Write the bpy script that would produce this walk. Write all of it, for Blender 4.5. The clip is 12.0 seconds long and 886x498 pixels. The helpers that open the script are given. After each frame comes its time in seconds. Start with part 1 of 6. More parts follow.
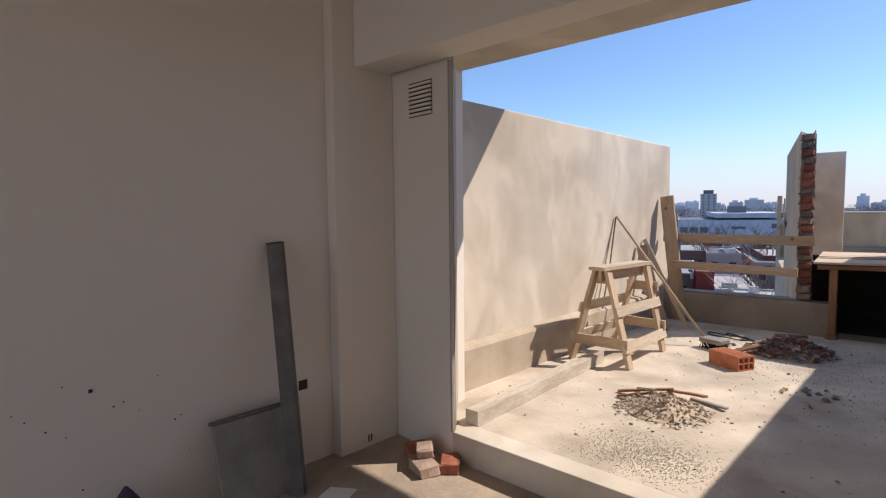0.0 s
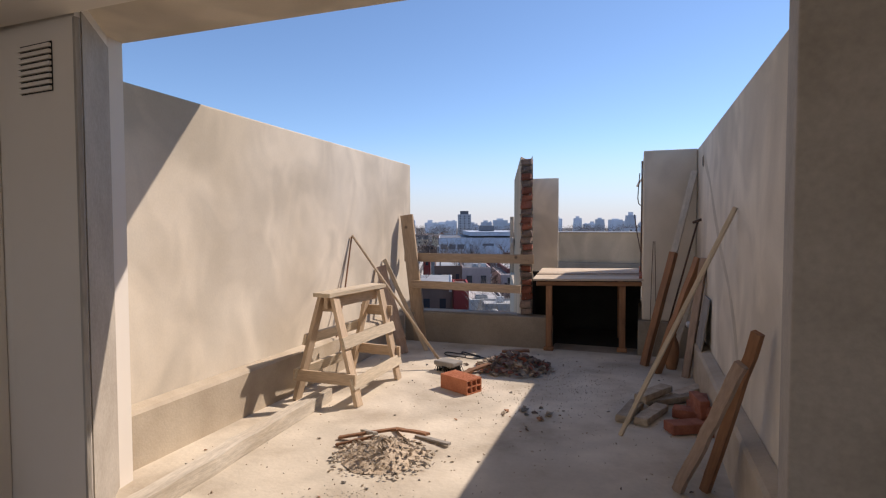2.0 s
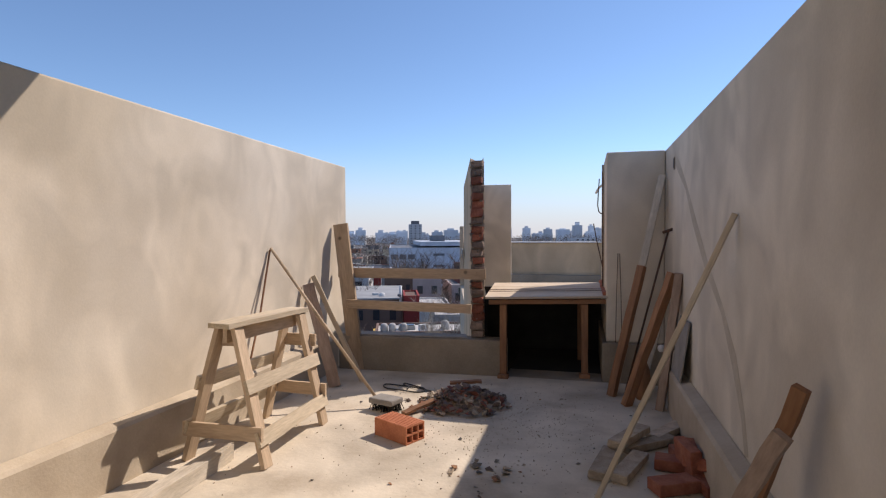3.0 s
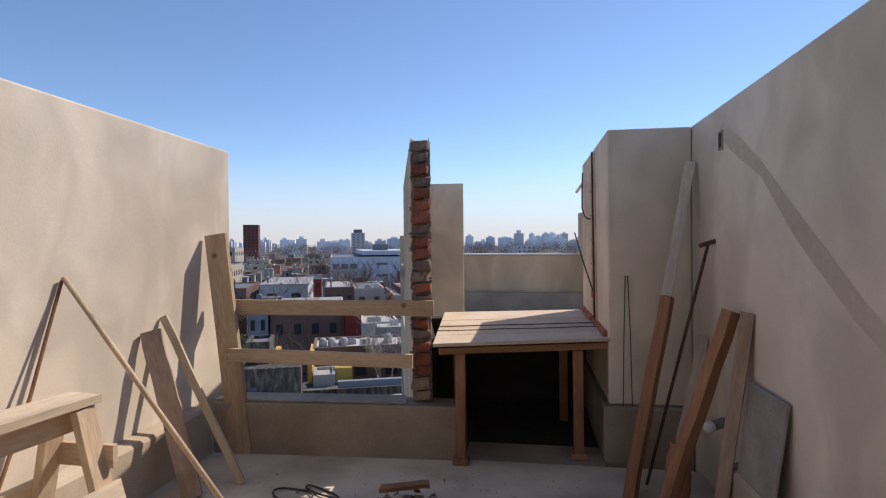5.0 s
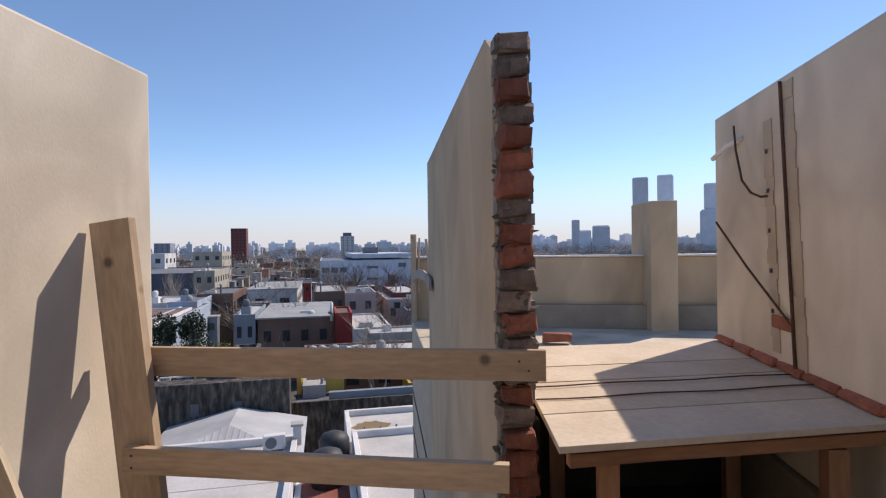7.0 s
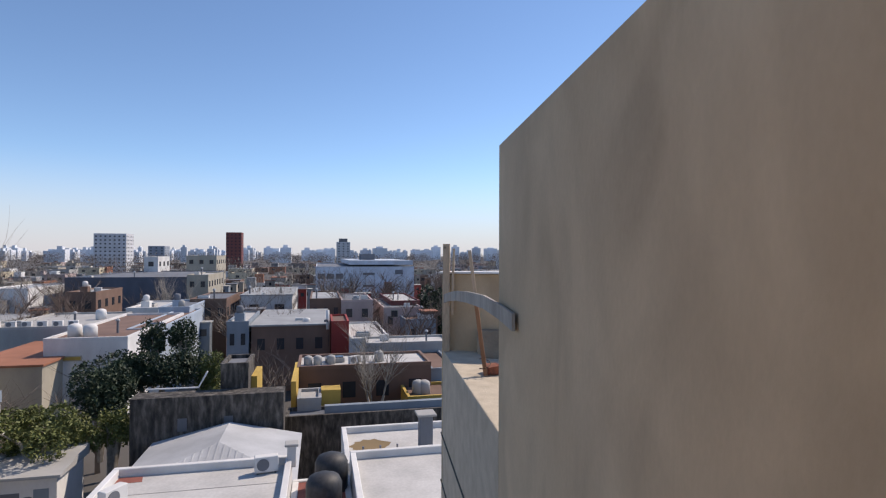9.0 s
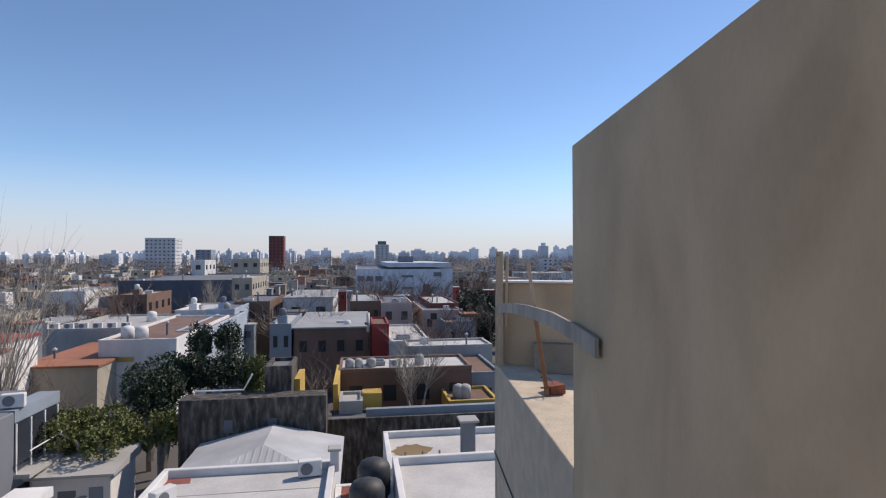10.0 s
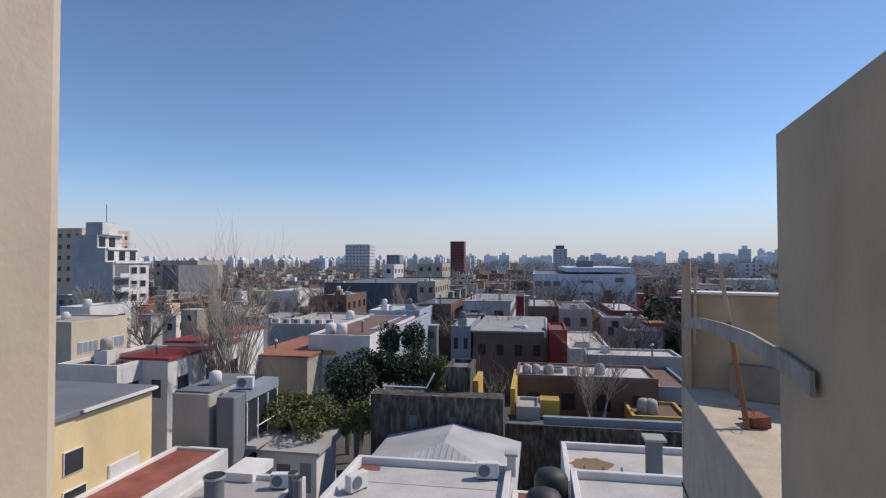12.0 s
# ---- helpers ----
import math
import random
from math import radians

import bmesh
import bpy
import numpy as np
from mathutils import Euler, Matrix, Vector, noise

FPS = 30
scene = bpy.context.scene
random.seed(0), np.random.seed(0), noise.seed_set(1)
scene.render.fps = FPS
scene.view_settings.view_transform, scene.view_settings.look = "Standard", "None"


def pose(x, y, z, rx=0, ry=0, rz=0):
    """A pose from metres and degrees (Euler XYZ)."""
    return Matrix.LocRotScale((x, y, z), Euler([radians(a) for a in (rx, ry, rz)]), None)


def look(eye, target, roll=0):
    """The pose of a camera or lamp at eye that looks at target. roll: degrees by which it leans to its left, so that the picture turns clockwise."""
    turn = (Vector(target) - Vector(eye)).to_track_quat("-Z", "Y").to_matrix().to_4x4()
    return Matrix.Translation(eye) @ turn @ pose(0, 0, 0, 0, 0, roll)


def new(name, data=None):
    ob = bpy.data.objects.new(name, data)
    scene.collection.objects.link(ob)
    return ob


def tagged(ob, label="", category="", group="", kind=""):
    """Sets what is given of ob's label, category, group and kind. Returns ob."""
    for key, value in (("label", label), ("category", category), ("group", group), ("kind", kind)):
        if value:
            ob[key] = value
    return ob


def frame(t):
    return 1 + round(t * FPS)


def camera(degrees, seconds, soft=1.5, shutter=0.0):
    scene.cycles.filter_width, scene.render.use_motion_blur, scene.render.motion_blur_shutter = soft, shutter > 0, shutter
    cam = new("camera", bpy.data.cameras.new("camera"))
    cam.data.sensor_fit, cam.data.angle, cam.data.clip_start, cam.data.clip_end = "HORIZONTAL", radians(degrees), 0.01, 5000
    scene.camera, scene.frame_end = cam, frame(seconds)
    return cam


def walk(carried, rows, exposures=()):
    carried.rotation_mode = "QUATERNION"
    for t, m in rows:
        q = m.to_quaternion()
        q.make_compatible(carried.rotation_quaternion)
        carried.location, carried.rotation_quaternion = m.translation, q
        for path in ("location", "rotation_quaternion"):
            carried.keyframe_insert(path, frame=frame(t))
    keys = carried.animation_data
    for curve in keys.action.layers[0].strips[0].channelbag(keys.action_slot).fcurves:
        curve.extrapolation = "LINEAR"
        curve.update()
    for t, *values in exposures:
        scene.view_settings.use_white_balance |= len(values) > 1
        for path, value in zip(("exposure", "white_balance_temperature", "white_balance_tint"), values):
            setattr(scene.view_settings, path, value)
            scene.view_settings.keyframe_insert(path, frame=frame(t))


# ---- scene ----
cam = camera(78.6, 12.0, 1.2)
PATH = [
    (0, (0.494, 0.042, 1.322), (-0.886, 1.483, 1.179), -0.6),
    (0.5, (0.532, 0.088, 1.307), (-0.598, 1.733, 1.183), -0.4),
    (1, (0.563, 0.234, 1.318), (-0.356, 2.007, 1.2), -0.4),
    (1.5, (0.563, 0.466, 1.328), (-0.214, 2.306, 1.226), -0.3),
    (2, (0.506, 0.76, 1.325), (-0.176, 2.638, 1.242), -0.1),
    (2.5, (0.43, 1.09, 1.344), (-0.162, 2.999, 1.277), -0.3),
    (3, (0.352, 1.518, 1.333), (-0.158, 3.452, 1.286), -0.2),
    (5, (0.024, 3.184, 1.38), (-0.282, 5.16, 1.363), -0.5),
    (5.5, (-0.091, 3.618, 1.39), (-0.384, 5.596, 1.376), -0.5),
    (6, (-0.254, 4.042, 1.384), (-0.538, 6.022, 1.374), -0.5),
    (6.5, (-0.445, 4.476, 1.368), (-0.719, 6.457, 1.361), -0.6),
    (7, (-0.665, 4.86, 1.353), (-0.933, 6.842, 1.346), -0.8),
    (7.2, (-0.753, 4.994, 1.343), (-1.013, 6.977, 1.362), -0.7),
    (8.8, (-1.248, 6.001, 1.379), (-1.494, 7.986, 1.398), 0.1),
    (9, (-1.331, 6.148, 1.412), (-1.583, 8.132, 1.433), 0.2),
    (9.5, (-1.464, 6.341, 1.455), (-1.739, 8.322, 1.479), 0.2),
    (10, (-1.523, 6.439, 1.478), (-1.913, 8.4, 1.506), -0.1),
    (10.5, (-1.524, 6.558, 1.505), (-2.09, 8.475, 1.538), -0.2),
    (11, (-1.506, 6.584, 1.494), (-2.23, 8.448, 1.534), -0.2),
    (11.5, (-1.503, 6.594, 1.499), (-2.365, 8.398, 1.543), -0.0),
    (12, (-1.498, 6.603, 1.509), (-2.494, 8.336, 1.555), -0.1),
]
walk(cam, [(t, look(eye, target, roll)) for t, eye, target, roll in PATH], [(0.0, 0.27, 6750, 18), (1.5, 0.19, 6950, 19.5), (2.5, 0.10, 7000, 18), (6.0, 0.11, 7100, 19), (9.0, 0.08, 7150, 17.5), (12.0, -0.20, 6950, 16.5)])

# ---- world, sun ----
SUN_TO = Vector((0.65, 0.72, 1.0)).normalized()
world = bpy.data.worlds.new("sky_world")
scene.world = world
world.use_nodes = True
wn = world.node_tree
wn.nodes.clear()
sky = wn.nodes.new("ShaderNodeTexSky")
sky.sky_type = "NISHITA"
sky.sun_disc = False
sky.sun_elevation = math.asin(SUN_TO.z)
sky.sun_rotation = math.atan2(SUN_TO.x, SUN_TO.y)
sky.air_density, sky.dust_density, sky.ozone_density = 0.80, 0.05, 3.5
bg = wn.nodes.new("ShaderNodeBackground")
bg.inputs["Strength"].default_value = 0.148
wo = wn.nodes.new("ShaderNodeOutputWorld")
# the pale haze that lies all round the horizon
co = wn.nodes.new("ShaderNodeTexCoord")
sep = wn.nodes.new("ShaderNodeSeparateXYZ")
wn.links.new(co.outputs["Generated"], sep.inputs[0])
hz = wn.nodes.new("ShaderNodeMapRange")
hz.interpolation_type = "SMOOTHSTEP"
hz.inputs[1].default_value, hz.inputs[2].default_value, hz.inputs[3].default_value, hz.inputs[4].default_value = -0.02, 0.17, 0.90, 0.0
wn.links.new(sep.outputs["Z"], hz.inputs[0])
mixer = wn.nodes.new("ShaderNodeMix")
mixer.data_type = "RGBA"
wn.links.new(hz.outputs[0], mixer.inputs["Factor"])
tint = wn.nodes.new("ShaderNodeMix")
tint.data_type, tint.blend_type = "RGBA", "MULTIPLY"
tint.inputs["Factor"].default_value = 1.0
tint.inputs[7].default_value = (0.89, 1.03, 1.09, 1)
wn.links.new(sky.outputs[0], tint.inputs[6])
wn.links.new(tint.outputs[2], mixer.inputs[6])
mixer.inputs[7].default_value = (3.8, 3.95, 4.6, 1)
wn.links.new(mixer.outputs[2], bg.inputs[0])
wn.links.new(bg.outputs[0], wo.inputs[0])
sun_data = bpy.data.lights.new("sun", "SUN")
sun_data.energy, sun_data.angle, sun_data.color = 3.95, radians(0.53), (1.0, 0.94, 0.84)
sun = new("sun", sun_data)
sun.matrix_world = look(SUN_TO * 40, (0, 0, 0))
# fill lamp added in the unseen back opening to brighten the room
fill_data = bpy.data.lights.new("room_fill", "AREA")
fill_data.shape, fill_data.size, fill_data.size_y = "RECTANGLE", 3.0, 2.5
fill_data.energy, fill_data.color = 13.5, (1.0, 0.97, 0.92)
fill_lamp = new("room_fill", fill_data)
fill_lamp.matrix_world = look((-0.5, -3.28, 1.3), (-0.5, 0, 1.3))


# ---- materials ----
def material(name, c0, c1, scale=6.0, rough=0.85, bump=0.2, fine=60.0, metal=0.0, vary=0.0, c2=None, stretch=(1, 1, 1), spots=0.0, depth=0.01, detail=6, patch=0.0, grain=0.0):
    """Two colours mixed by a broad noise, a fine grain on top, relief, and a shift from piece to piece."""
    m = bpy.data.materials.new(name)
    m.use_nodes = True
    nt = m.node_tree
    nd, ln = nt.nodes, nt.links
    b = nd["Principled BSDF"]
    b.inputs["Roughness"].default_value, b.inputs["Metallic"].default_value = rough, metal
    geo = nd.new("ShaderNodeTexCoord")
    mp = nd.new("ShaderNodeMapping")
    mp.inputs["Scale"].default_value = stretch
    ln.new(geo.outputs["Object"], mp.inputs["Vector"])
    n1 = nd.new("ShaderNodeTexNoise")
    n1.inputs["Scale"].default_value, n1.inputs["Detail"].default_value, n1.inputs["Roughness"].default_value = scale, detail, 0.55
    n2 = nd.new("ShaderNodeTexNoise")
    n2.inputs["Scale"].default_value, n2.inputs["Detail"].default_value = fine, 4
    for n in (n1, n2):
        ln.new(mp.outputs[0], n.inputs["Vector"])
    r = nd.new("ShaderNodeValToRGB")
    r.color_ramp.elements[0].position, r.color_ramp.elements[1].position = 0.32, 0.68
    r.color_ramp.elements[0].color, r.color_ramp.elements[1].color = (*c0, 1), (*c1, 1)
    if c2:
        e = r.color_ramp.elements.new(0.5)
        e.color = (*c2, 1)
    ln.new(n1.outputs["Fac"], r.inputs[0])
    hsv = nd.new("ShaderNodeHueSaturation")
    ln.new(r.outputs[0], hsv.inputs["Color"])
    mr = nd.new("ShaderNodeMapRange")
    mr.inputs[3].default_value, mr.inputs[4].default_value = (1 - grain, 1 + grain) if grain else ((0.93, 1.07) if patch else (0.82, 1.18))
    ln.new(n2.outputs["Fac"], mr.inputs[0])
    val = mr.outputs[0]
    if patch:
        n3 = nd.new("ShaderNodeTexNoise")
        n3.inputs["Scale"].default_value, n3.inputs["Detail"].default_value, n3.inputs["Distortion"].default_value = patch * 5, 2, 0.8
        ln.new(mp.outputs[0], n3.inputs["Vector"])
        mp3 = nd.new("ShaderNodeMapRange")
        mp3.inputs[1].default_value, mp3.inputs[2].default_value = 0.38, 0.62
        mp3.inputs[3].default_value, mp3.inputs[4].default_value = 0.88, 1.10
        ln.new(n3.outputs["Fac"], mp3.inputs[0])
        mu3 = nd.new("ShaderNodeMath")
        mu3.operation = "MULTIPLY"
        ln.new(val, mu3.inputs[0])
        ln.new(mp3.outputs[0], mu3.inputs[1])
        val = mu3.outputs[0]
    if vary:
        oi = nd.new("ShaderNodeObjectInfo")
        mv = nd.new("ShaderNodeMapRange")
        mv.inputs[3].default_value, mv.inputs[4].default_value = 1 - vary, 1 + vary
        ln.new(oi.outputs["Random"], mv.inputs[0])
        mu = nd.new("ShaderNodeMath")
        mu.operation = "MULTIPLY"
        ln.new(val, mu.inputs[0])
        ln.new(mv.outputs[0], mu.inputs[1])
        val = mu.outputs[0]
    if spots:
        vo = nd.new("ShaderNodeTexVoronoi")
        vo.inputs["Scale"].default_value = spots
        ln.new(geo.outputs["Object"], vo.inputs["Vector"])
        sp = nd.new("ShaderNodeMapRange")
        sp.inputs[1].default_value, sp.inputs[2].default_value = 0.06, 0.15
        sp.inputs[3].default_value, sp.inputs[4].default_value = 0.35, 1.0
        ln.new(vo.outputs["Distance"], sp.inputs[0])
        mu = nd.new("ShaderNodeMath")
        mu.operation = "MULTIPLY"
        ln.new(val, mu.inputs[0])
        ln.new(sp.outputs[0], mu.inputs[1])
        val = mu.outputs[0]
    ln.new(val, hsv.inputs["Value"])
    ln.new(hsv.outputs[0], b.inputs["Base Color"])
    if bump:
        ad = nd.new("ShaderNodeMath")
        ad.operation = "ADD"
        ln.new(n1.outputs["Fac"], ad.inputs[0])
        ln.new(n2.outputs["Fac"], ad.inputs[1])
        bp = nd.new("ShaderNodeBump")
        bp.inputs["Strength"].default_value, bp.inputs["Distance"].default_value = bump, depth
        ln.new(ad.outputs[0], bp.inputs["Height"])
        ln.new(bp.outputs[0], b.inputs["Normal"])
    return m


M = {}
M["plaster"] = material("terrace_plaster", (0.56, 0.485, 0.38), (0.745, 0.675, 0.565), 1.0, 0.92, 0.07, 110, stretch=(1, 1, 0.75), c2=(0.655, 0.58, 0.475), detail=4, patch=0.45)
M["dado"] = material("cement_dado", (0.25, 0.205, 0.155), (0.36, 0.30, 0.23), 2.5, 0.92, 0.3, 60)
M["inner"] = material("room_plaster", (0.76, 0.70, 0.62), (0.81, 0.75, 0.67), 0.5, 0.9, 0.02, 9, detail=2, grain=0.015)
M["floor"] = material("dusty_concrete", (0.42, 0.35, 0.265), (0.66, 0.58, 0.465), 2.0, 0.9, 0.3, 35, c2=(0.58, 0.505, 0.40), patch=0.3)
M["roomfloor"] = material("room_screed", (0.30, 0.24, 0.18), (0.46, 0.37, 0.28), 3.0, 0.9, 0.4, 40)
M["wood"] = material("pine_board", (0.43, 0.31, 0.205), (0.60, 0.465, 0.335), 5, 0.75, 0.25, 75, vary=0.15, stretch=(1, 1, 0.18), spots=7.0, grain=0.30, patch=0.9)
M["railwood"] = material("knotty_rail_board", (0.38, 0.265, 0.17), (0.57, 0.43, 0.30), 5, 0.75, 0.3, 75, vary=0.15, stretch=(1, 1, 0.18), spots=6.0, grain=0.30, patch=0.9)
M["woodpale"] = material("pale_plank", (0.47, 0.38, 0.27), (0.60, 0.51, 0.385), 5, 0.8, 0.25, 75, vary=0.15, stretch=(1, 1, 0.15), grain=0.30, patch=0.9)
M["woodred"] = material("reddish_plank", (0.17, 0.075, 0.035), (0.42, 0.215, 0.11), 6, 0.8, 0.35, 75, vary=0.2, stretch=(1, 1, 0.15), grain=0.30, patch=0.9)
M["woodgrey"] = material("grey_plank", (0.30, 0.27, 0.235), (0.45, 0.41, 0.355), 6, 0.85, 0.35, 75, stretch=(1, 1, 0.15), grain=0.30, patch=0.9)
M["ply"] = material("plywood", (0.52, 0.42, 0.31), (0.62, 0.52, 0.40), 4, 0.8, 0.15, 50, vary=0.08)
M["brick"] = material("common_brick", (0.17, 0.065, 0.045), (0.34, 0.125, 0.075), 14, 0.9, 0.6, 90, vary=0.35, c2=(0.26, 0.085, 0.05))
M["redbrick"] = material("clean_red_brick", (0.27, 0.085, 0.05), (0.40, 0.15, 0.09), 14, 0.9, 0.5, 90, vary=0.2)
M["chase"] = material("brown_chase_mortar", (0.40, 0.325, 0.24), (0.545, 0.465, 0.36), 3, 0.93, 0.2, 70, grain=0.08)
M["dustplank"] = material("dusty_worn_plank", (0.29, 0.20, 0.15), (0.50, 0.38, 0.30), 7, 0.85, 0.5, 75, stretch=(1, 1, 0.2), spots=5.0, grain=0.30, patch=0.9)
M["brickgrey"] = material("mortar_smeared_brick", (0.13, 0.095, 0.08), (0.28, 0.205, 0.165), 14, 0.92, 0.7, 90, vary=0.25)
M["mortar"] = material("mortar", (0.19, 0.165, 0.14), (0.34, 0.30, 0.255), 18, 0.95, 0.9, 80)
M["hollow"] = material("hollow_clay_brick", (0.48, 0.16, 0.075), (0.60, 0.23, 0.12), 10, 0.85, 0.3, 80)
M["rubble"] = material("cement_rubble", (0.37, 0.285, 0.205), (0.53, 0.435, 0.33), 20, 0.95, 0.6, 90, vary=0.3)
M["cement"] = material("grey_cement", (0.23, 0.215, 0.195), (0.35, 0.325, 0.295), 5, 0.85, 0.2, 60)
M["steel"] = material("galvanised_steel", (0.11, 0.10, 0.09), (0.18, 0.165, 0.15), 8, 0.7, 0.1, 60, metal=0.2)
M["rust"] = material("rusty_bar", (0.055, 0.03, 0.02), (0.12, 0.06, 0.035), 30, 0.8, 0.3, 120)
M["dark"] = material("dark_plastic", (0.02, 0.02, 0.022), (0.04, 0.04, 0.042), 8, 0.6, 0.1, 50)
M["whitepaint"] = material("white_paint", (0.70, 0.69, 0.67), (0.80, 0.79, 0.77), 4, 0.7, 0.1, 50)
M["stucco"] = material("stucco", (0.46, 0.39, 0.295), (0.58, 0.50, 0.39), 6, 0.95, 0.8, 110)
M["render"] = material("outer_render", (0.45, 0.335, 0.215), (0.60, 0.465, 0.315), 0.9, 0.92, 0.10, 50, stretch=(1, 1, 0.6), c2=(0.525, 0.40, 0.265), detail=4, patch=0.4)
M["band"] = material("damp_render_band", (0.44, 0.375, 0.285), (0.57, 0.50, 0.395), 1.5, 0.92, 0.1, 30)
M["reveal"] = material("bare_reveal_and_jamb_shade", (0.36, 0.315, 0.26), (0.46, 0.41, 0.345), 4, 0.9, 0.2, 50)
M["gravel"] = material("pale_gravel", (0.40, 0.36, 0.30), (0.60, 0.55, 0.475), 60, 0.95, 0.0, 120)
M["whitewood"] = material("cement_whitened_timber", (0.46, 0.39, 0.30), (0.68, 0.62, 0.53), 6, 0.85, 0.3, 75, stretch=(1, 1, 0.25), grain=0.30, patch=0.9)
# near-black that paints in stairwell and vent shade; also plain dark parts
M["dark_and_shade"] = material("near_black_with_shade", (0.018, 0.015, 0.012), (0.035, 0.03, 0.025), 4, 0.95, 0.3, 50)


# ---- building helpers ----
def add_box(bm, x0, x1, y0, y1, z0, z1, m=None, bevel=0.0):
    vs = [bm.verts.new(Vector(c)) for c in ((x0, y0, z0), (x1, y0, z0), (x1, y1, z0), (x0, y1, z0), (x0, y0, z1), (x1, y0, z1), (x1, y1, z1), (x0, y1, z1))]
    fs = [bm.faces.new([vs[i] for i in q]) for q in ((3, 2, 1, 0), (4, 5, 6, 7), (0, 1, 5, 4), (1, 2, 6, 5), (2, 3, 7, 6), (3, 0, 4, 7))]
    if bevel:
        es = list({e for f in fs for e in f.edges})
        out = bmesh.ops.bevel(bm, geom=es, offset=bevel, segments=1, affect="EDGES", profile=0.5)
        vs = list({v for f in out["faces"] for v in f.verts} | {v for v in vs if v.is_valid})
    if m is not None:
        for v in vs:
            v.co = m @ v.co
    return vs


def box_bm(*a, **k):
    bm = bmesh.new()
    add_box(bm, *a, **k)
    return bm


def prism_bm(plan, z0, z1, bevel=0.0):
    """An upright prism over a plan; z1 may be a list, one height a corner."""
    bm = bmesh.new()
    add_prism(bm, plan, z0, z1)
    if bevel:
        bmesh.ops.bevel(bm, geom=list(bm.edges), offset=bevel, segments=2, affect="EDGES", profile=0.5)
    return bm


def add_prism(bm, plan, z0, z1):
    n = len(plan)
    tops = z1 if isinstance(z1, (list, tuple)) else [z1] * n
    lo = [bm.verts.new((x, y, z0)) for x, y in plan]
    hi = [bm.verts.new((x, y, t)) for (x, y), t in zip(plan, tops)]
    fs = [bm.faces.new(lo[::-1]), bm.faces.new(hi)]
    for i in range(n):
        j = (i + 1) % n
        fs.append(bm.faces.new((lo[i], lo[j], hi[j], hi[i])))
    bmesh.ops.recalc_face_normals(bm, faces=fs)


def along(p0, p1, side=(0, 0, 1)):
    """A frame at p0 whose z runs to p1 and whose y leans to side; and the length."""
    p0, p1 = Vector(p0), Vector(p1)
    z = (p1 - p0).normalized()
    s = Vector(side)
    y = (s - z * s.dot(z)).normalized()
    x = y.cross(z)
    m = Matrix((x, y, z)).transposed().to_4x4()
    m.translation = p0
    return m, (p1 - p0).length


def board_bm(length, w, th, bevel=0.003, rough=0.0, cuts=0):
    """A board of width w (x) and thickness th (y) that runs up z from 0."""
    bm = bmesh.new()
    n = max(1, cuts)
    rings = []
    for i in range(n + 1):
        z = length * i / n
        dx, dy = random.uniform(-rough, rough), random.uniform(-rough, rough)
        rings.append([bm.verts.new((sx * w / 2 + dx, sy * th / 2 + dy, z)) for sx, sy in ((-1, -1), (1, -1), (1, 1), (-1, 1))])
    bm.faces.new(rings[0][::-1])
    bm.faces.new(rings[-1])
    for a, b in zip(rings, rings[1:]):
        for i in range(4):
            j = (i + 1) % 4
            bm.faces.new((a[i], a[j], b[j], b[i]))
    if bevel:
        es = [e for e in bm.edges if e.calc_face_angle(0) > 0.6]
        bmesh.ops.bevel(bm, geom=es, offset=bevel, segments=1, affect="EDGES", profile=0.5)
    return bm


def tube_bm(points, r, sides=8, ends=True):
    """A round bar through points."""
    bm = bmesh.new()
    pts = [Vector(p) for p in points]
    rings = []
    for i, p in enumerate(pts):
        d = (pts[min(i + 1, len(pts) - 1)] - pts[max(i - 1, 0)]).normalized()
        u = d.orthogonal().normalized() if i == 0 else (u - d * u.dot(d)).normalized()
        v = d.cross(u)
        rr = r[i] if isinstance(r, (list, tuple)) else r
        rings.append([bm.verts.new(p + (u * math.cos(a) + v * math.sin(a)) * rr) for a in [2 * math.pi * k / sides for k in range(sides)]])
    for a, b in zip(rings, rings[1:]):
        for k in range(sides):
            bm.faces.new((a[k], a[(k + 1) % sides], b[(k + 1) % sides], b[k]))
    if ends:
        bm.faces.new(rings[0][::-1])
        bm.faces.new(rings[-1])
    return bm


def mesh_of(bm, mat, name="mesh", smooth=False):
    me = bpy.data.meshes.new(name)
    bmesh.ops.recalc_face_normals(bm, faces=list(bm.faces))
    bm.to_mesh(me)
    bm.free()
    me.materials.append(mat)
    if smooth:
        for p in me.polygons:
            p.use_smooth = True
    return me


def part(name, bm, mat, parent, label="", m=None, smooth=False):
    ob = new(name, mesh_of(bm, mat, name, smooth))
    ob.parent = parent
    if m is not None:
        ob.matrix_basis = m
    return tagged(ob, label)


def single(name, bm, mat, label, category, m=None, group="", kind="", smooth=False):
    ob = new(name, mesh_of(bm, mat, name, smooth))
    if m is not None:
        ob.matrix_basis = m
    return tagged(ob, label, category, group, kind)


def thing(name, at, label, category, group="", kind="", m=None):
    ob = new(name)
    ob.empty_display_size = 0.1
    ob.matrix_basis = m if m is not None else Matrix.Translation(at)
    return tagged(ob, label, category, group, kind)


def setting(name, bm, mat, label="", category="wall", smooth=False):
    return single(name, bm, mat, label or name.replace("_", " "), category, kind="structure", smooth=smooth)


# ---- the terrace and the room: large structure ----
XL, XR = -2.15, 1.05          # faces of the two long terrace walls
FX, FY = 0.9701, 0.2425       # the rear line of the block turns by 14 degrees
DX, DY = -0.2425, 0.9701


def along_side(s, off=0.0):
    """A point s metres down the outer face of the brick wall, off metres to its inner side."""
    return (-0.724 + DX * s + FX * off, 6.681 + DY * s + FY * off)


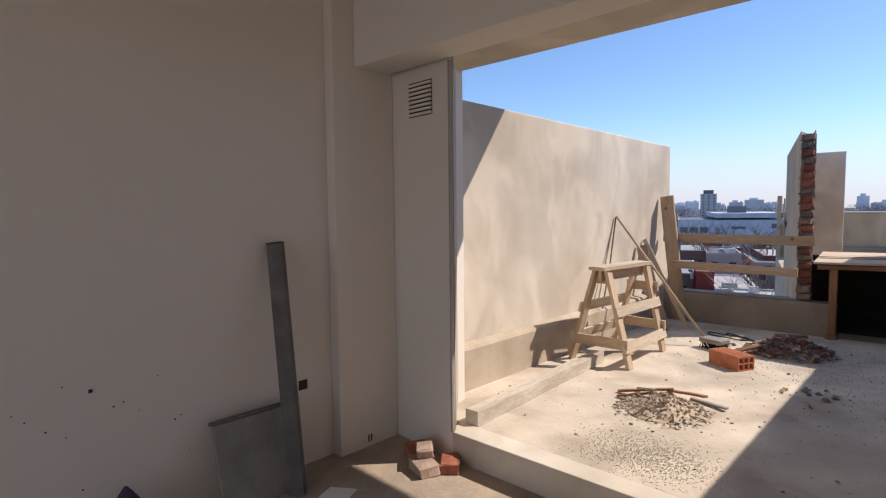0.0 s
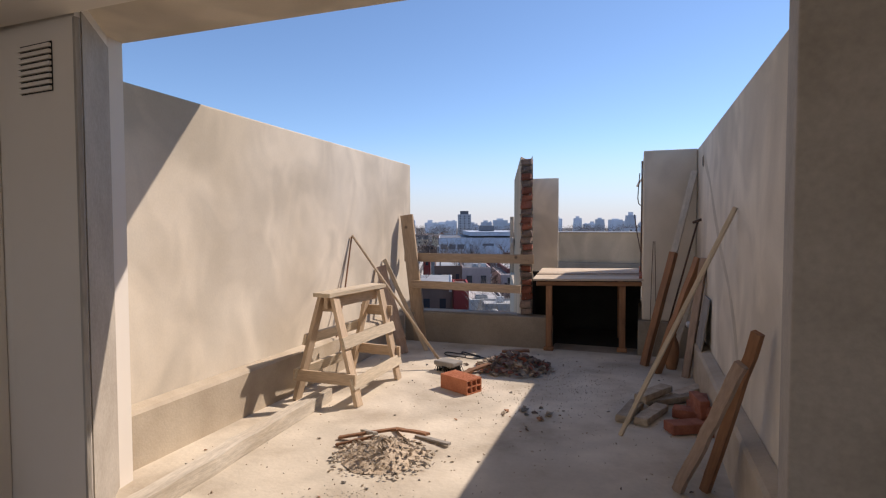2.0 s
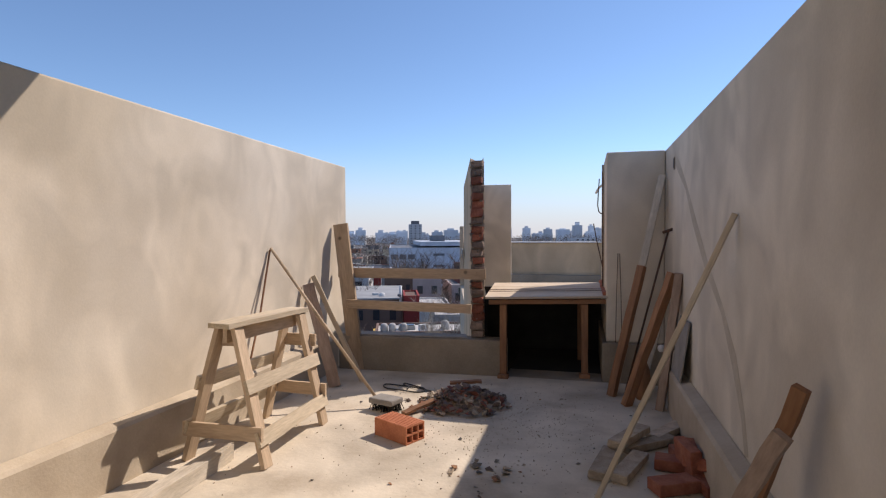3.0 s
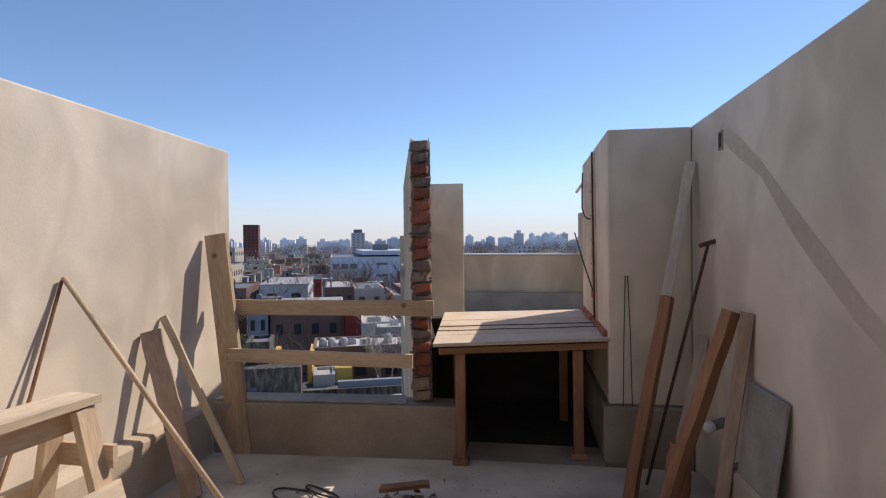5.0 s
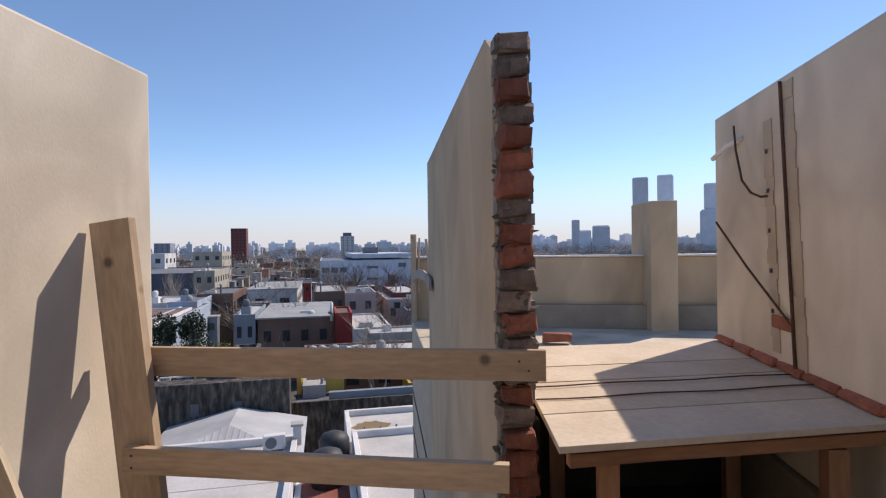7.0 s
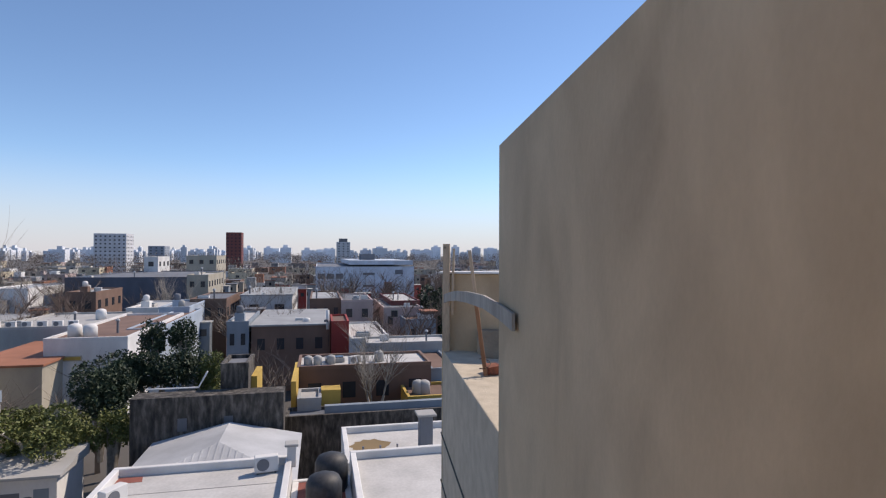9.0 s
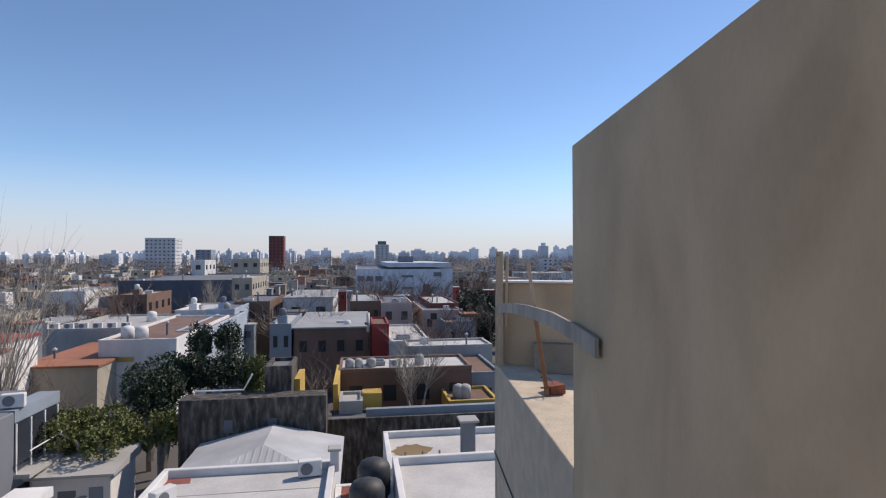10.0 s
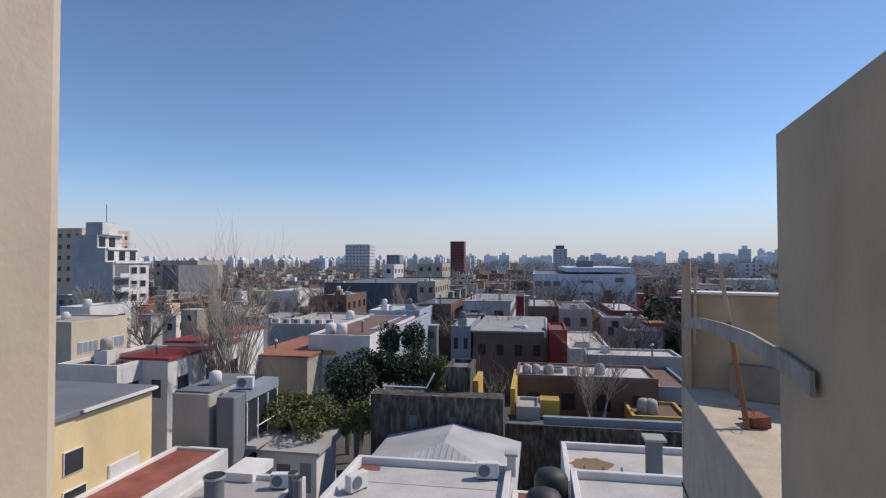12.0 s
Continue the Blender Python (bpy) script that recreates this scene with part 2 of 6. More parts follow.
setting("floor", box_bm(XL - 0.15, XR + 0.15, 2.5, 6.62, -0.25, 0.0), M["floor"], "dusty pale concrete terrace floor", "floor")
setting("wall_west", prism_bm([(XL - 0.15, 2.56), (XL, 2.56), (XL, 6.907), (XL - 0.15, 6.907)], -12.0, [2.125, 2.125, 2.08, 2.08], 0.012), M["plaster"], "tall plastered terrace wall, sunlit beige cement render", "wall")
bm = bmesh.new()
prof = [(0, 0), (0.085, 0), (0.085, 0.30), (0.07, 0.318), (0, 0.335)]
rings = [[bm.verts.new((XL + 0.003 + a, y, b)) for a, b in prof] for y in (2.56, 3.4, 4.3, 5.2, 6.1, 6.5)]
for a, b in zip(rings, rings[1:]):
    for i in range(5):
        bm.faces.new((a[i], a[(i + 1) % 5], b[(i + 1) % 5], b[i]))
bm.faces.new(rings[0])
bm.faces.new(rings[-1][::-1])
setting("trim_dado_west", bm, M["chase"], "cement dado with a sloped top along the wall foot", "dado")
setting("wall_east", prism_bm([(XR, 2.56), (XR + 0.15, 2.56), (XR + 0.15, 6.90), (XR, 6.90)], -0.25, 2.11, 0.012), M["plaster"], "tall plastered terrace wall in shade", "wall")
bm = bmesh.new()
rings = [[bm.verts.new((XR - 0.003 - a, y, b)) for a, b in prof] for y in (2.56, 3.4, 4.3, 5.2, 5.95)]
for a, b in zip(rings, rings[1:]):
    for i in range(5):
        bm.faces.new((a[i], b[i], b[(i + 1) % 5], a[(i + 1) % 5]))
bm.faces.new(rings[0][::-1])
bm.faces.new(rings[-1])
setting("trim_dado_east", bm, M["chase"], "grey cement dado along the shaded wall", "dado")
setting("wall_storeys_below", box_bm(-2.145, 1.19, -3.34, 6.60, -12.0, -0.254), M["plaster"], "plastered body of the house under the terrace", "wall")
# pier at the rear of the east wall
setting("wall_pier", prism_bm([(0.537, 6.77), (1.047, 6.77), (1.047, 8.34), (0.537, 8.34)], 0.345, 2.105, 0.012), M["plaster"], "plastered pier, its side turned to the sun", "pier")
setting("wall_pier_base", box_bm(0.50, 1.047, 6.72, 8.34, -0.25, 0.342, bevel=0.01), M["dado"], "low cement plinth under the pier", "plinth")
# rear parapet under the rail
setting("wall_parapet", prism_bm([(XL + 0.09, 6.52), (-0.385, 6.60), (-0.385, 6.80), (-0.745, 6.80), (XL + 0.09, 6.72)], -0.25, 0.34, 0.01), M["dado"], "low rear parapet of grey cement", "parapet")
single("mortar_bed", prism_bm([(XL + 0.09, 6.535), (-0.75, 6.612), (-0.80, 6.79), (XL + 0.09, 6.715)], 0.343, 0.356, 0.004), M["cement"], "rough whitish mortar skim on the parapet top", "mortar")

# house: room floor, walls, lintel, overhang
setting("floor_room", box_bm(-2.42, 1.3, -3.2, 2.49, -0.25, -0.165), M["roomfloor"], "bare dusty screed of the room", "floor")
setting("threshold", prism_bm([(-1.66, 2.335), (0.89, 2.385), (0.89, 2.497), (-1.72, 2.497)], -0.20, 0.006, 0.006), M["plaster"], "raised cement door sill", "sill")
setting("wall_room_west", box_bm(-2.39, -2.24, -3.2, 1.905, -0.25, 2.75), M["inner"], "plastered room wall", "wall")
setting("wall_pilaster", prism_bm([(-2.39, 1.907), (-2.16, 1.907), (-2.16, 2.362), (-2.39, 2.362)], -0.25, 2.75, 0.006), M["inner"], "shallow plastered pilaster", "pilaster")
setting("wall_jamb_west", prism_bm([(-2.39, 2.364), (-2.12, 2.364), (-1.638, 2.332), (-1.632, 2.345), (-1.95, 2.72), (-1.97, 2.82), (-2.29, 2.82)], -0.25, 2.75), M["inner"], "plastered wall piece beside the opening", "wall")
setting("trim_jamb_west", prism_bm([(-1.640, 2.358), (-1.635, 2.360), (-1.944, 2.722), (-1.949, 2.720)], 0.014, 2.20), M["reveal"], "bare plastered reveal strip", "reveal")
setting("trim_bead_west", prism_bm([(-1.648, 2.329), (-1.632, 2.327), (-1.627, 2.344), (-1.633, 2.352)], 0.010, 2.17, 0.002), M["woodgrey"], "pale metal corner bead of the opening", "corner bead")
# shade of the room-facing side is put into this darker colour
setting("wall_jamb_east", prism_bm([(0.865, 2.32), (1.12, 2.30), (1.3, 2.30), (1.3, 2.555), (0.895, 2.555)], -0.25, 2.75, 0.006), M["reveal"], "wall piece beside the opening, coloured darker for its shade", "wall")
setting("wall_room_east", box_bm(1.12, 1.27, -3.2, 2.298, -0.25, 2.75), M["inner"], "plastered room wall", "wall")
# unseen back wall; its opening is added to let light into the room
bm = bmesh.new()
for x0, x1, z0, z1 in ((-2.42, -2.05, -0.25, 2.75), (1.05, 1.3, -0.25, 2.75), (-2.05, 1.05, 2.6, 2.75), (-2.05, 1.05, -0.25, 0.0)):
    add_box(bm, x0, x1, -3.35, -3.2, z0, z1)
setting("wall_room_south", bm, M["inner"], "unseen back wall with an opening added to light the room", "wall")
setting("ceiling_room", box_bm(-2.42, 1.3, -3.35, 2.0, 2.75, 2.9), M["inner"], "plain plastered ceiling", "ceiling")
setting("lintel", prism_bm([(-2.158, 2.06), (1.118, 2.12), (1.118, 2.30), (-2.158, 2.325)], 2.175, 2.75, 0.008), M["inner"], "deep plastered beam over the opening", "beam")
setting("trim_lintel", prism_bm([(-2.0, 2.327), (1.0, 2.303), (1.0, 2.40), (-2.0, 2.36)], 2.215, 2.75, 0.004), M["inner"], "stepped soffit of the beam", "beam")
setting("trim_lintel_outer", prism_bm([(-2.0, 2.363), (1.04, 2.403), (1.04, 2.86), (-2.0, 2.83)], 2.255, 2.75, 0.006), M["plaster"], "outer edge of the beam", "beam")
setting("ceiling_overhang", box_bm(-2.3, 1.3, 2.002, 4.17, 3.0, 3.2), M["plaster"], "roof slab that overhangs the terrace door", "slab")
setting("wall_house_front", box_bm(-2.3, 1.3, 2.303, 2.50, 2.752, 2.998), M["plaster"], "house front above the opening", "wall")

# brick wall end, stub, slab beyond
bm = prism_bm([along_side(0.07, 0.0), along_side(0.19, 0.0), along_side(2.82, 0.0), along_side(2.82, 0.13), along_side(0.19, 0.13), along_side(0.07, 0.13)], -12.0, [2.03, 2.122, 2.072, 2.072, 2.122, 2.03], 0.004)
setting("wall_side", bm, M["render"], "half-finished boundary wall, plastered on both faces", "wall")
setting("wall_stub", prism_bm([along_side(2.70, 0.132), (-0.69, 9.36), (-0.72, 9.50), along_side(2.84, 0.132)], 0.33, 2.08, 0.01), M["plaster"], "short plastered return wall", "wall")
setting("floor_slab_beyond", prism_bm([along_side(2.2, 0.35), (2.6, 8.34), (2.6, 12.1), (-2.0, 12.4)], -12.0, 0.30), M["floor"], "pale slab of the next roof", "slab")
setting("wall_ledge", prism_bm([along_side(2.826, 0.0), along_side(5.75, 0.0), along_side(5.75, 0.36), along_side(2.846, 0.36)], -12.0, 0.35, 0.008), M["stucco"], "low outer ledge of the next roof", "ledge")
setting("wall_back", prism_bm([(-2.10, 12.15), (2.6, 11.85), (2.6, 12.0), (-2.10, 12.30)], -12.0, 1.20, 0.01), M["render"], "rear parapet of the next roof", "parapet")
setting("trim_coping", prism_bm([(-2.13, 12.10), (2.6, 11.80), (2.6, 12.05), (-2.13, 12.35)], 1.203, 1.225, 0.004), M["whitepaint"], "pale coping on the rear parapet", "coping")
setting("trim_plinth_back", prism_bm([(-1.70, 11.99), (2.6, 11.70), (2.6, 11.846), (-1.70, 12.118)], 0.30, 0.60, 0.01), M["dado"], "low cement plinth at the rear parapet foot", "plinth")
setting("wall_column", prism_bm([(0.94, 11.66), (1.25, 11.64), (1.20, 12.32), (0.86, 12.35)], 0.28, 1.875, 0.012), M["render"], "plastered chimney-like column", "column")
# stairwell below the platform; its darkness is put into wall and floor colour
setting("wall_stair_west", prism_bm([(-0.74, 6.81), (-0.59, 6.81), (-0.98, 8.6), (-1.13, 8.6)], -1.5, 0.735), M["dark_and_shade"], "stairwell wall coloured nearly black for its shade", "wall")
# end wall set forward to keep sun off the passage floor
setting("wall_stair_north", prism_bm([(-0.95, 7.80), (0.533, 8.12), (0.533, 8.25), (-0.98, 7.93)], -1.5, 0.735), M["dark_and_shade"], "stairwell end wall coloured nearly black for its shade", "wall")
setting("floor_stair_front", box_bm(-0.383, 0.498, 6.623, 6.95, -0.25, -0.004), M["dado"], "front strip of the passage floor, lighter than the shade-coloured rest", "floor")
setting("floor_stair", box_bm(-0.383, 0.498, 6.952, 8.34, -0.25, -0.006), M["dark_and_shade"], "passage floor under the platform, coloured nearly black for its shade", "floor")

# ---- terrace: carpentry ----
def plank(name, p0, p1, w, th, mat, label, category="plank", side=(0, -1, 0), group="", cuts=6, rough=0.002):
    m, length = along(p0, p1, side)
    return single(name, board_bm(length, w, th, 0.003, rough, cuts), mat, label, category, m, group)


def piece(name, parent, p0, p1, w, th, mat, side=(0, -1, 0), label=""):
    m, length = along(p0, p1, side)
    return part(name, board_bm(length, w, th, 0.003, 0.0015, 4), mat, parent, label, m)


def nail_heads(parent, spots):
    for p in spots:
        bm = bmesh.new()
        bmesh.ops.create_cone(bm, cap_ends=True, segments=8, radius1=0.004, radius2=0.003, depth=0.004)
        part("nail", bm, M["rust"], parent, "", Matrix.Translation(p) @ pose(0, 0, 0, 90, 0, 0))


rail = thing("guard_rail", (-1.4, 6.57, 0), "makeshift guard rail of knotty pine boards at the parapet", "railing", m=Matrix.Identity(4))
piece("post", rail, (-1.865, 6.535, 0.0), (-2.055, 6.57, 1.46), 0.15, 0.035, M["railwood"])
piece("rail_board", rail, (-2.10, 6.612, 0.965), (-0.575, 6.64, 0.965), 0.10, 0.025, M["railwood"])
piece("rail_board", rail, (-1.965, 6.502, 0.662), (-0.695, 6.530, 0.642), 0.086, 0.030, M["railwood"])
nail_heads(rail, [(-1.93, 6.483, 0.68), (-1.93, 6.483, 0.64), (-0.66, 6.622, 0.98), (-0.63, 6.622, 0.95), (-1.99, 6.545, 0.99)])

# platform over the stairwell
plat = thing("work_platform", (0, 0, 0), "plywood work platform on timber legs over a dark stairwell", "platform", m=Matrix.Identity(4))
F0, F1, B0, B1 = Vector((-0.55, 6.45, 0)), Vector((0.555, 6.77, 0)), Vector((-0.71, 7.99, 0)), Vector((0.525, 8.30, 0))
for a, b in ((0.0, 0.193), (0.199, 0.385), (0.391, 0.475), (0.481, 0.66), (0.667, 1.0)):
    q = [F0.lerp(B0, a), F1.lerp(B1, a), F1.lerp(B1, b), F0.lerp(B0, b)]
    part("plywood_strip", prism_bm([(v.x, v.y) for v in q], 0.748 + 0.004 * random.random(), 0.768 + 0.004 * random.random(), 0.002), M["ply"], plat)
piece("bearer", plat, (-0.52, 6.50, 0.718), (0.53, 6.80, 0.718), 0.040, 0.035, M["woodred"], (0, -1, 0))
piece("bearer", plat, (-0.60, 7.25, 0.718), (0.50, 7.56, 0.718), 0.040, 0.035, M["woodred"], (0, -1, 0))
for x, y in ((-0.395, 6.575), (0.345, 6.76), (-0.50, 7.27), (0.30, 7.50)):
    piece("leg", plat, (x, y, 0.0), (x, y, 0.69), 0.062, 0.06, M["woodred"])
for x, y in ((-0.395, 6.575), (0.345, 6.76)):
    part("foot_block", box_bm(x - 0.05, x + 0.05, y - 0.06, y + 0.03, 0.0, 0.035, bevel=0.004), M["woodred"], plat)
for s in (0.30, 0.42):
    a, b = F0.lerp(B0, s), F1.lerp(B1, s)
    part("wire", tube_bm([(a.x + (b.x - a.x) * k / 10, a.y + (b.y - a.y) * k / 10 + 0.01 * math.sin(k * 1.3 + s * 9), 0.777) for k in range(11)], 0.0035, 6), M["rust"], plat, "thin rusty reinforcing wire")

# sawhorse
sh = thing("sawhorse", (0, 0, 0), "rough pine sawhorse spattered with pale cement", "sawhorse", m=Matrix.Identity(4))
TOPS = {"nr": (-1.655, 4.31, 0.79), "nl": (-1.765, 4.31, 0.79), "fr": (-1.585, 4.93, 0.79), "fl": (-1.695, 4.93, 0.79)}
FEET = {"nr": (-1.425, 4.25, 0.0), "nl": (-1.955, 4.24, 0.0), "fr": (-1.45, 5.0, 0.0), "fl": (-1.93, 5.03, 0.0)}
for k in TOPS:
    piece("leg", sh, FEET[k], TOPS[k], 0.082, 0.03, M["wood"], (1, 0, 0) if "l" in k else (1, 0, 0.2))


def on_leg(k, z):
    a, b = Vector(FEET[k]), Vector(TOPS[k])
    return a.lerp(b, z / 0.79)


piece("top_plank", sh, (-1.715, 4.22, 0.815), (-1.635, 5.0, 0.815), 0.155, 0.03, M["woodpale"], (0, 0, 1))
piece("ridge_board", sh, (-1.71, 4.27, 0.75), (-1.64, 4.95, 0.75), 0.09, 0.03, M["wood"], (1, 0, 0))
for za, k0, k1, over in ((0.46, "nr", "fr", 0.024), (0.17, "nr", "fr", 0.024), (0.47, "nl", "fl", -0.024), (0.21, "nl", "fl", -0.024)):
    a, b = on_leg(k0, za), on_leg(k1, za)
    d = (b - a).normalized() * 0.06
    o = Vector((over, 0, 0))
    piece("side_board", sh, a - d + o, b + d + o, 0.085, 0.022, M["woodpale"], (1, 0, 0.3 if over > 0 else -0.3))
for z, k0, k1, dy in ((0.20, "nl", "nr", -0.045), (0.24, "fl", "fr", 0.045), (0.72, "nl", "nr", 0.03), (0.60, "fl", "fr", 0.045)):
    a, b = on_leg(k0, z), on_leg(k1, z)
    d = (b - a).normalized() * (0.05 if z < 0.7 else 0.0)
    o = Vector((0, dy, 0))
    piece("end_board", sh, a - d + o, b + d + o, 0.085, 0.022, M["wood"], (0, -1, 0))

# long beam on the floor
plank("timber_beam", (-1.628, 2.50, 0.047), (-1.73, 4.30, 0.047), 0.095, 0.092, M["whitewood"], "pale rough timber beam lying on the concrete floor", "beam", (0, 0, 1), cuts=14, rough=0.004)

# things against the sunlit wall
plank("thick_plank", (-1.80, 5.90, 0.0), (-2.095, 5.97, 0.90), 0.105, 0.05, M["dustplank"], "thick worn dusty plank leaning on the sunlit wall", "plank", (0.6, -1, 0), cuts=12, rough=0.006)
single("iron_rod", tube_bm([(-2.05, 4.98, 0.33), (-2.085, 5.2, 0.74), (-2.135, 5.42, 1.225)], 0.008), M["woodred"], "thin brown rod leaning on the sunlit wall", "rod")
broom = thing("broom", (-1.1, 5.42, 0), "old broom with a grey brush, leaning on the wall", "broom", m=Matrix.Identity(4))
part("handle", tube_bm([(-1.225, 5.44, 0.075), (-1.68, 5.435, 0.655), (-2.13, 5.425, 1.24)], 0.0125, 10), M["wood"], broom, smooth=True)
bm = prism_bm([(-1.26, 5.36), (-1.05, 5.30), (-1.00, 5.44), (-1.21, 5.50)], 0.055, 0.10, 0.012)
part("brush_head", bm, M["cement"], broom, "grey cement-caked block")
bm = bmesh.new()
rnd = random.Random(4)
for k in range(160):
    u, v = rnd.random(), rnd.random()
    x, y = -1.245 + 0.2 * u + 0.04 * v, 5.365 - 0.055 * u + 0.13 * v
    ang = rnd.uniform(0, 6.28)
    lean = Vector((math.cos(ang), math.sin(ang), 0)) * 0.025
    m, ln_ = along((x, y, 0.06), Vector((x, y, 0.002)) + lean, (1, 0, 0.01))
    add_box(bm, -0.002, 0.002, -0.002, 0.002, 0, ln_, m)
tagged(part("bristles", bm, M["dark_and_shade"], broom, "dark dusty bristles"), kind="stuff")

# things against the shaded wall
plank("white_lath", (-1.62, 6.10, 0.0), (-2.125, 6.12, 0.965), 0.045, 0.02, M["woodpale"], "whitish cement-stained lath leaning on the sunlit wall", "lath", (0.2, -1, 0))
plank("thin_lath", (0.405, 4.32, 0.0), (1.035, 4.35, 1.435), 0.024, 0.020, M["woodpale"], "long pale lath leaning on the shaded wall", "lath", (-0.5, -1, 0.2))
plank("near_plank", (0.70, 3.66, 0.0), (0.915, 3.30, 0.745), 0.052, 0.028, M["dustplank"], "split dusty brown plank leaning on the shaded wall", "plank", (-0.8, -1, 0.3), "leaning planks", 10, 0.004)
plank("near_plank", (0.83, 3.70, 0.0), (0.985, 3.37, 0.87), 0.046, 0.03, M["woodred"], "dark reddish plank leaning behind a paler one", "plank", (-0.8, -1, 0.3), "leaning planks", 8, 0.003)
plank("tall_batten", (0.58, 6.25, 0.0), (1.01, 6.68, 1.867), 0.058, 0.035, M["whitewood"], "tall pale batten leaning into the wall corner", "batten", (-0.3, -1, 0))
plank("brown_plank", (0.56, 6.20, 0.0), (0.82, 6.44, 1.07), 0.062, 0.055, M["woodred"], "brown plank standing before a tall batten", "plank", (-0.75, -1, 0), "leaning planks", 8, 0.004)
prop = thing("steel_prop", (0.7, 6.2, 0), "dark steel bar with a short cross head", "bar", m=Matrix.Identity(4))
part("bar", tube_bm([(0.69, 6.40, 0.0), (1.02, 6.38, 1.37)], 0.009, 10), M["rust"], prop, smooth=True)
part("cross_head", tube_bm([(0.985, 6.41, 1.36), (1.047, 6.35, 1.385)], 0.013, 10), M["rust"], prop, smooth=True)
plank("short_batten", (0.79, 6.30, 0.0), (1.03, 6.50, 0.835), 0.055, 0.03, M["whitewood"], "short whitish batten in the wall corner", "batten", (-0.3, -1, 0.2))
plank("red_plank", (0.66, 5.96, 0.0), (1.00, 5.99, 1.045), 0.068, 0.055, M["woodred"], "thick reddish plank leaning on the shaded wall", "plank", (0.7, -1, 0), "leaning planks", 8, 0.004)
plank("grey_plank", (0.90, 5.90, 0.0), (1.03, 5.86, 1.05), 0.058, 0.045, M["dustplank"], "weathered plank leaning on the shaded wall", "plank", (-0.5, -1, 0), "leaning planks", 8, 0.003)
bm = box_bm(0.0, 0.012, 5.48, 5.84, 0.0, 0.42, Matrix.Translation((0.972, 0, 0.325)) @ pose(0, 0, 0, 0, 8, 0), 0.002)
single("fibre_cement_sheet", bm, M["cement"], "grey fibre-cement offcut leaning on the wall", "panel")
# jar and pipe in the corner
bm = bmesh.new()
prof = [(0.001, 0.0), (0.055, 0.0), (0.075, 0.06), (0.082, 0.14), (0.07, 0.21), (0.045, 0.25), (0.05, 0.275), (0.043, 0.275), (0.038, 0.25), (0.06, 0.2), (0.001, 0.03)]
rings = [[bm.verts.new((0.80 + r * 0.8 * math.cos(k * math.pi / 8), 6.17 + r * 0.8 * math.sin(k * math.pi / 8), z * 1.2)) for k in range(16)] for r, z in prof]
for a, b in zip(rings, rings[1:]):
    for k in range(16):
        bm.faces.new((a[k], a[(k + 1) % 16], b[(k + 1) % 16], b[k]))
single("clay_jar", bm, M["woodred"], "small dark brown clay jar standing among planks", "jar", smooth=True)
pipe = thing("drain_pipe", (0.98, 5.9, 0.26), "short grey plastic pipe with a white collar", "pipe", m=Matrix.Identity(4))
part("tube", tube_bm([(1.049, 6.22, 0.430), (0.955, 6.14, 0.430)], 0.026, 14), M["cement"], pipe, smooth=True)
part("collar", tube_bm([(0.953, 6.139, 0.430), (0.93, 6.12, 0.430)], 0.029, 14), M["whitepaint"], pipe, smooth=True)
# patched conduit line on the shaded wall
bm = bmesh.new()
pts = [Vector(p) for p in ((6.27, 1.98), (6.05, 1.86), (5.75, 1.69), (5.43, 1.43), (5.05, 1.16), (4.65, 0.94), (4.4, 0.72), (4.24, 0.50), (4.18, 0.34))]
rings = []
for i, p in enumerate(pts):
    d = (pts[min(i + 1, 8)] - pts[max(i - 1, 0)]).normalized()
    n = Vector((-d.y, d.x)) * (0.04 + 0.012 * math.sin(i * 2.3))
    rings.append([bm.verts.new((XR - a, (p + n * s).x, (p + n * s).y)) for s, a in ((-1, 0.0008), (-0.6, 0.002), (0.6, 0.002), (1, 0.0008))])
for a, b in zip(rings, rings[1:]):
    for k in range(3):
        bm.faces.new((a[k], a[k + 1], b[k + 1], b[k]))
setting("trim_conduit_patch", bm, M["band"], "darker cement patch over a conduit line", "patch")
sock = thing("socket_box", (XR, 6.26, 1.92), "small dark open socket box in the plaster", "socket")
part("rim", box_bm(-0.006, -0.001, -0.03, 0.03, -0.05, 0.05), M["dado"], sock)
part("hole", box_bm(-0.010, -0.0065, -0.018, 0.018, -0.038, 0.038), M["dark"], sock)
# two thin cords on the pier
for x, dx in ((0.64, -0.02), (0.655, 0.02)):
    single("steel_wire", tube_bm([(x, 6.755, 1.17), (x + dx * 0.6, 6.74, 0.8), (x + dx, 6.73, 0.345)], 0.0032, 6), M["rust"], "thin rusty wire standing against the pier", "wire", group="wires")

# ---- masonry pieces ----
def rough_brick(lx, ly, lz, seed, jit=0.006, edge=0.007):
    r = random.Random(seed)
    bm = bmesh.new()
    add_box(bm, -lx / 2, lx / 2, -ly / 2, ly / 2, -lz / 2, lz / 2, bevel=edge)
    for v in bm.verts:
        v.co += Vector((r.uniform(-jit, jit), r.uniform(-jit, jit), r.uniform(-jit, jit)))
    return bm


BRICKS = [[mesh_of(rough_brick(0.118, 0.085, 0.069, s, 0.009, 0.010), M[k], "brick") for s in range(6)] for k in ("brick", "brickgrey")]
wall_side = bpy.data.objects["wall_side"]
turn = Matrix.Rotation(math.atan2(FY, FX), 4, "Z")
rnd = random.Random(11)
z = 0.385
course = 0
